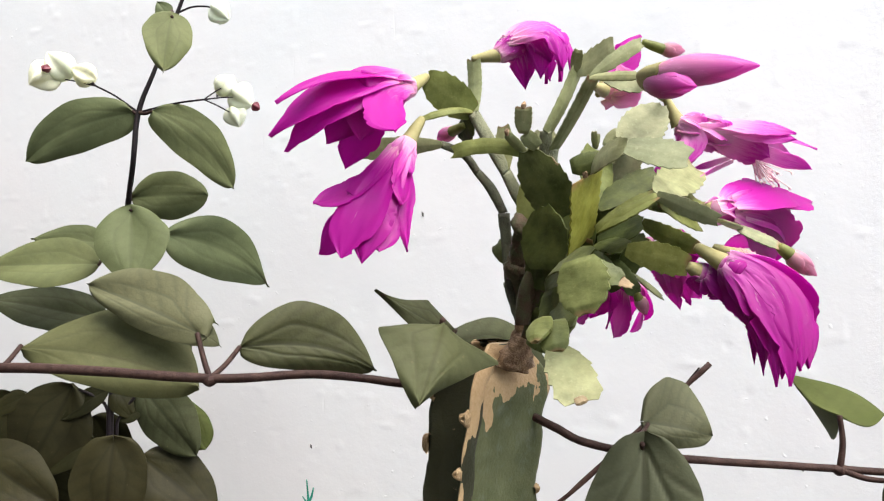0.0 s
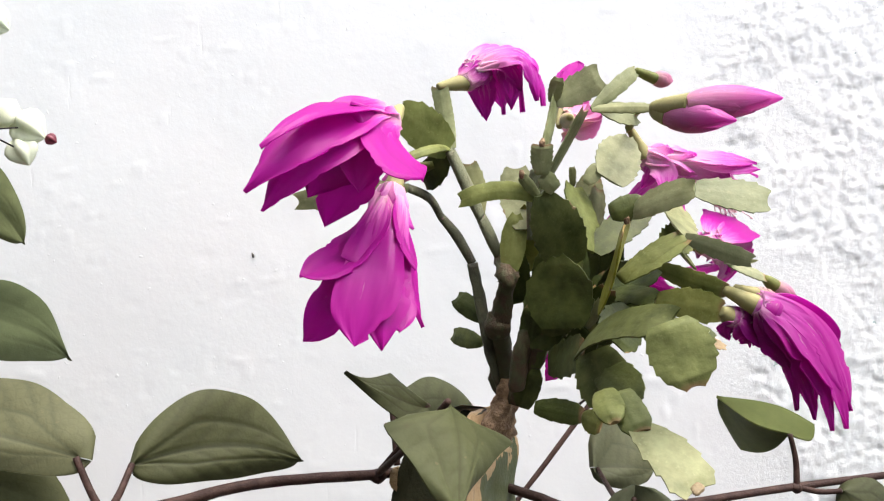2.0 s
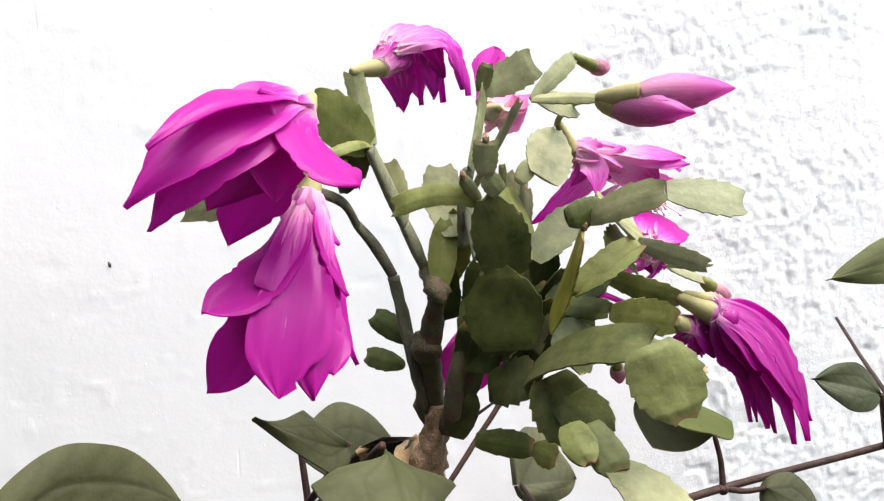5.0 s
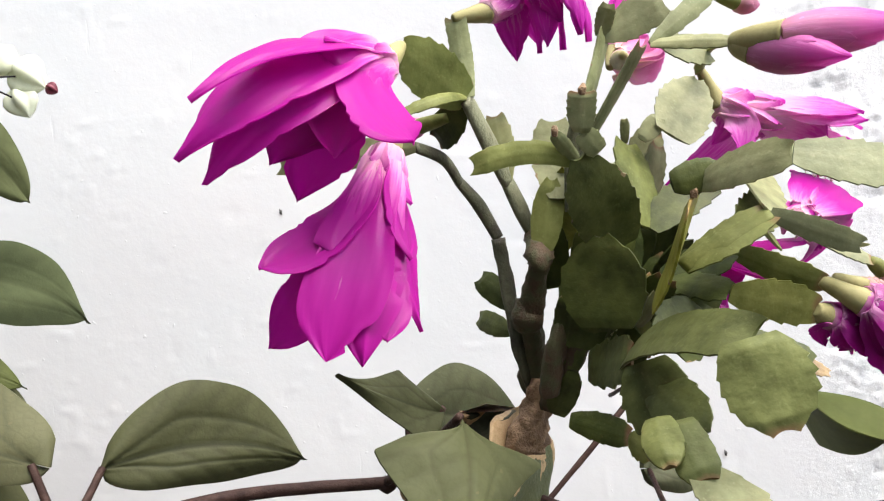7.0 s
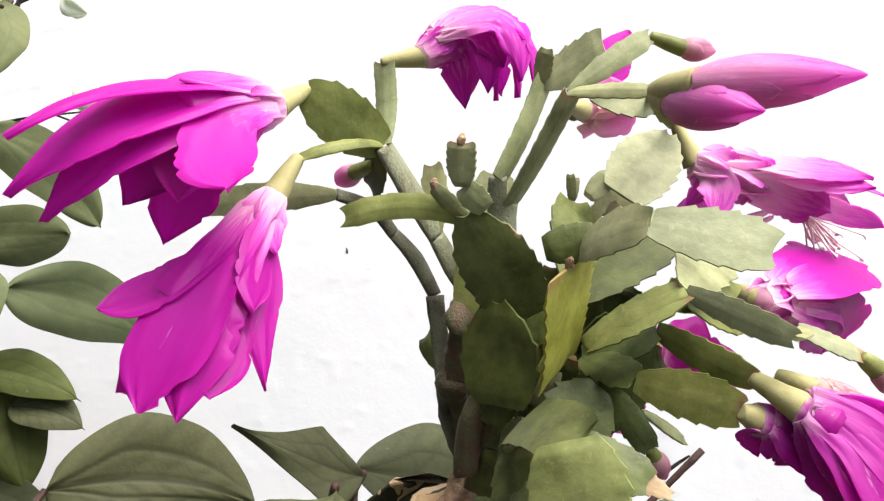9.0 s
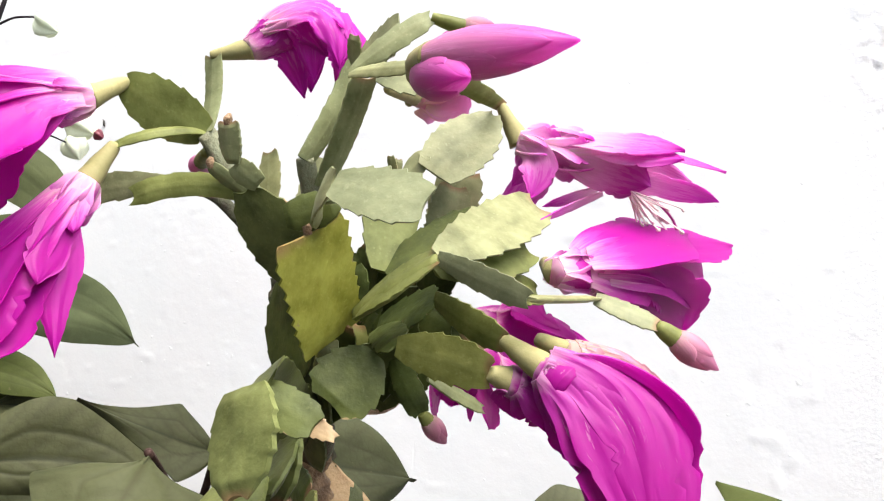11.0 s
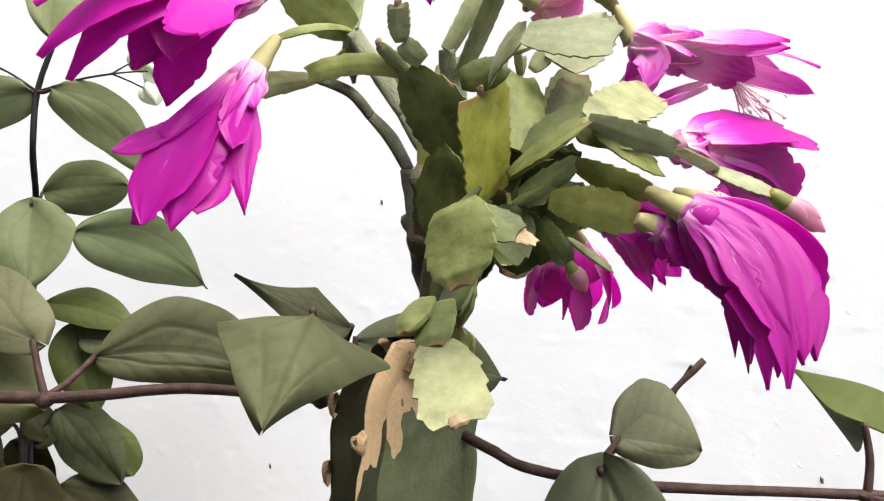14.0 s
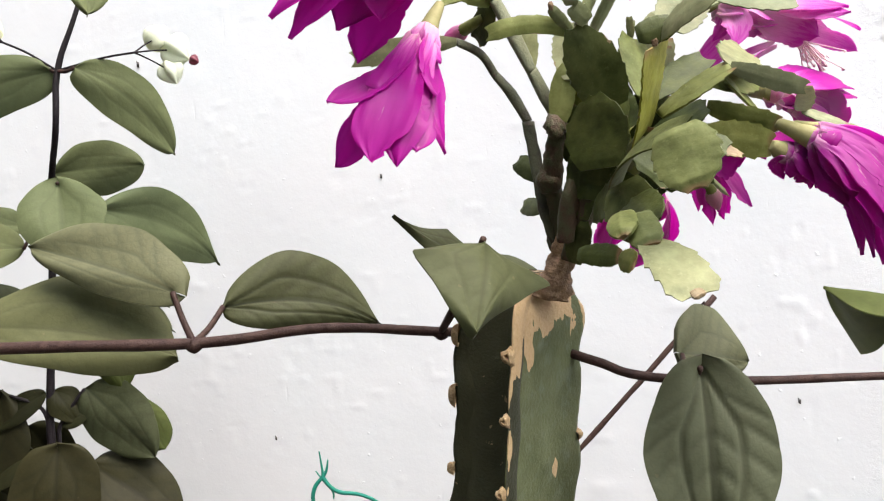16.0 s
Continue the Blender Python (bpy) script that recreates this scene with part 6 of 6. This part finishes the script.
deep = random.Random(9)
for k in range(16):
    # dark filler leaves added behind the lower stems, shade put into their colour
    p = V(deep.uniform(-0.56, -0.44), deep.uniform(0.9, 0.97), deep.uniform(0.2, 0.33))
    leaf(sput, LEAF_DEEP_SHADE, p, p + V(deep.uniform(-0.05, 0.05), 0, -0.07), 0.06, (deep.uniform(-0.4, 0.4), -0.9, 0.3), fold=0.08)

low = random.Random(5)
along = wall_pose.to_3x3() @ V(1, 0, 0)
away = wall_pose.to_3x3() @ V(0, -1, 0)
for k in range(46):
    # leaves added low between the stems and the wall, mostly unseen, to block light
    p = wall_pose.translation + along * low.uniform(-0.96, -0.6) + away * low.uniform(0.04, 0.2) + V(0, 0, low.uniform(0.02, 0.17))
    leaf(sput, LEAF_DEEP_SHADE, p, p + along * low.uniform(-0.06, 0.06) + away * 0.02 - V(0, 0, 0.075), 0.07, (low.uniform(-0.4, 0.4), -0.8, 0.45))


def lantern(centre, point, size, seed):
    """A papery five-ribbed calyx."""
    c, ax = V(centre), V(point).normalized()
    s = ax.cross(V(0.3, 0.9, 0.1)).normalized()
    t = ax.cross(s)
    prof = [(-0.5, 0.06), (-0.42, 0.24), (-0.25, 0.42), (-0.05, 0.5), (0.15, 0.46), (0.35, 0.3), (0.5, 0.1), (0.56, 0.02)]
    n = 30
    verts, faces, uvs = [], [], []
    for iu, (x, r) in enumerate(prof):
        for j in range(n):
            a = 2 * math.pi * j / n + seed
            w = r * (1 + 0.2 * math.cos(5 * a))
            verts.append(c + ax * (x * size) + s * (w * size * math.cos(a)) + t * (0.8 * w * size * math.sin(a)))
            uvs.append((iu / 7, j / n))
    for iu in range(len(prof) - 1):
        for j in range(n):
            q, w = iu * n + j, iu * n + (j + 1) % n
            faces.append((q, w, w + n, q + n))
    return verts, faces, uvs


def spray(points, blooms):
    """A thin flower stalk with papery white blooms."""
    stalk = sput("flower_stalk", tube(points, [0.0013] + [0.0011] * (len(points) - 1), 7), SHOOT)
    for place, point, size, seed, red in blooms:
        sput("flower", lantern(place, point, size, seed), CALYX, "white papery calyx", stalk)
        sput("twiglet", tube([points[-1], V(points[-1]).lerp(V(place), 0.5) + V(0, 0, 0.001), place], [0.001, 0.0008, 0.0008], 6), SHOOT, "", stalk)
        if red:
            sput("corolla", lantern(V(place) + V(red), V(red), 0.0105, seed), RED, "dark red corolla", stalk)


spray([(-0.3409, 0.8082, 0.6538), (-0.3004, 0.8083, 0.6640), (-0.2676, 0.8083, 0.6684)], [
    ((-0.2537, 0.8416, 0.6912), (0.5, -0.1, 0.6), 0.028, 0.2, None),
    ((-0.2353, 0.8416, 0.6781), (0.6, -0.2, -0.5), 0.032, 0.7, (0.018, -0.004, -0.012)),
    ((-0.2419, 0.8416, 0.6564), (0.3, -0.1, -0.8), 0.026, 1.3, None)])
spray([(-0.3409, 0.8082, 0.6538), (-0.3665, 0.8082, 0.6721), (-0.3886, 0.8081, 0.6834)], [
    ((-0.4012, 0.8081, 0.6960), (-0.6, -0.2, 0.3), 0.026, 0.4, None),
    ((-0.4296, 0.8080, 0.7048), (-0.5, -0.3, 0.7), 0.034, 0.9, (-0.006, -0.016, -0.006)),
    ((-0.4453, 0.8080, 0.6940), (-0.7, -0.3, -0.5), 0.034, 1.9, None)])
spray([(-0.3005, 0.8083, 0.7635), (-0.2816, 0.8083, 0.7718), (-0.2640, 0.8083, 0.7724)], [((-0.2501, 0.8084, 0.7655), (0.6, -0.1, -0.5), 0.026, 0.5, None)])

# ---- small things on the wall and ground ----
inv = wall_pose.inverted()
for spot, size in (((-0.0290, 1.0059, 0.5508), 0.004), ((-0.2319, 1.0055, 0.2072), 0.004), ((0.3835, 0.7686, 0.2565), 0.004), ((-0.4101, 1.0498, 0.7492), 0.006)):
    local = inv @ V(spot)
    at = wall_pose @ V(local.x, -0.0015, local.z)
    mark = part("chip", (lambda r: ([(-r * 0.4, 0, r), (r * 0.5, 0, 0.3 * r), (r * 0.35, 0, -r), (-r * 0.3, 0, -0.6 * r), (0, -r * 0.3, 0)], [(0, 1, 4), (1, 2, 4), (2, 3, 4), (3, 0, 4), (0, 3, 2, 1)], None))(size), MARK)
    mark.matrix_world = Matrix.Translation(at) @ wall_pose.to_3x3().to_4x4()
    tagged(mark, "tiny dark chip in the white plaster", "wall chip", "chips in the wall", "structure")
TW = (-0.06, 0.49, 0.0)
twine = thing("green_twine", "frayed green plastic twine tied round the column cactus", "twine", TW)
part("strand", shift(tube([(-0.0938, 0.4986, 0.3423), (-0.0927, 0.4983, 0.3305), (-0.0921, 0.4982, 0.3255), (-0.0845, 0.4973, 0.3176), (-0.0650, 0.4951, 0.3118), (-0.0250, 0.4400, 0.3000), (0.0100, 0.4180, 0.2980)], [0.0004, 0.0008, 0.0013, 0.0013, 0.0011, 0.0011, 0.0011], 6), TW), TWINE, twine)
part("strand", shift(tube([(-0.0890, 0.4980, 0.3369), (-0.0912, 0.4981, 0.3288), (-0.0974, 0.4987, 0.3219), (-0.0994, 0.4988, 0.3134), (-0.0955, 0.4983, 0.3024)], [0.0004, 0.0009, 0.0013, 0.0012, 0.001], 6), TW), TWINE, twine)
part("strand", shift(tube([(-0.0967, 0.4988, 0.3308), (-0.0931, 0.4983, 0.3256), (-0.0877, 0.4976, 0.3185), (-0.0874, 0.4975, 0.3135)], [0.0003, 0.0007, 0.0008, 0.0004], 6), TW), TWINE, twine)
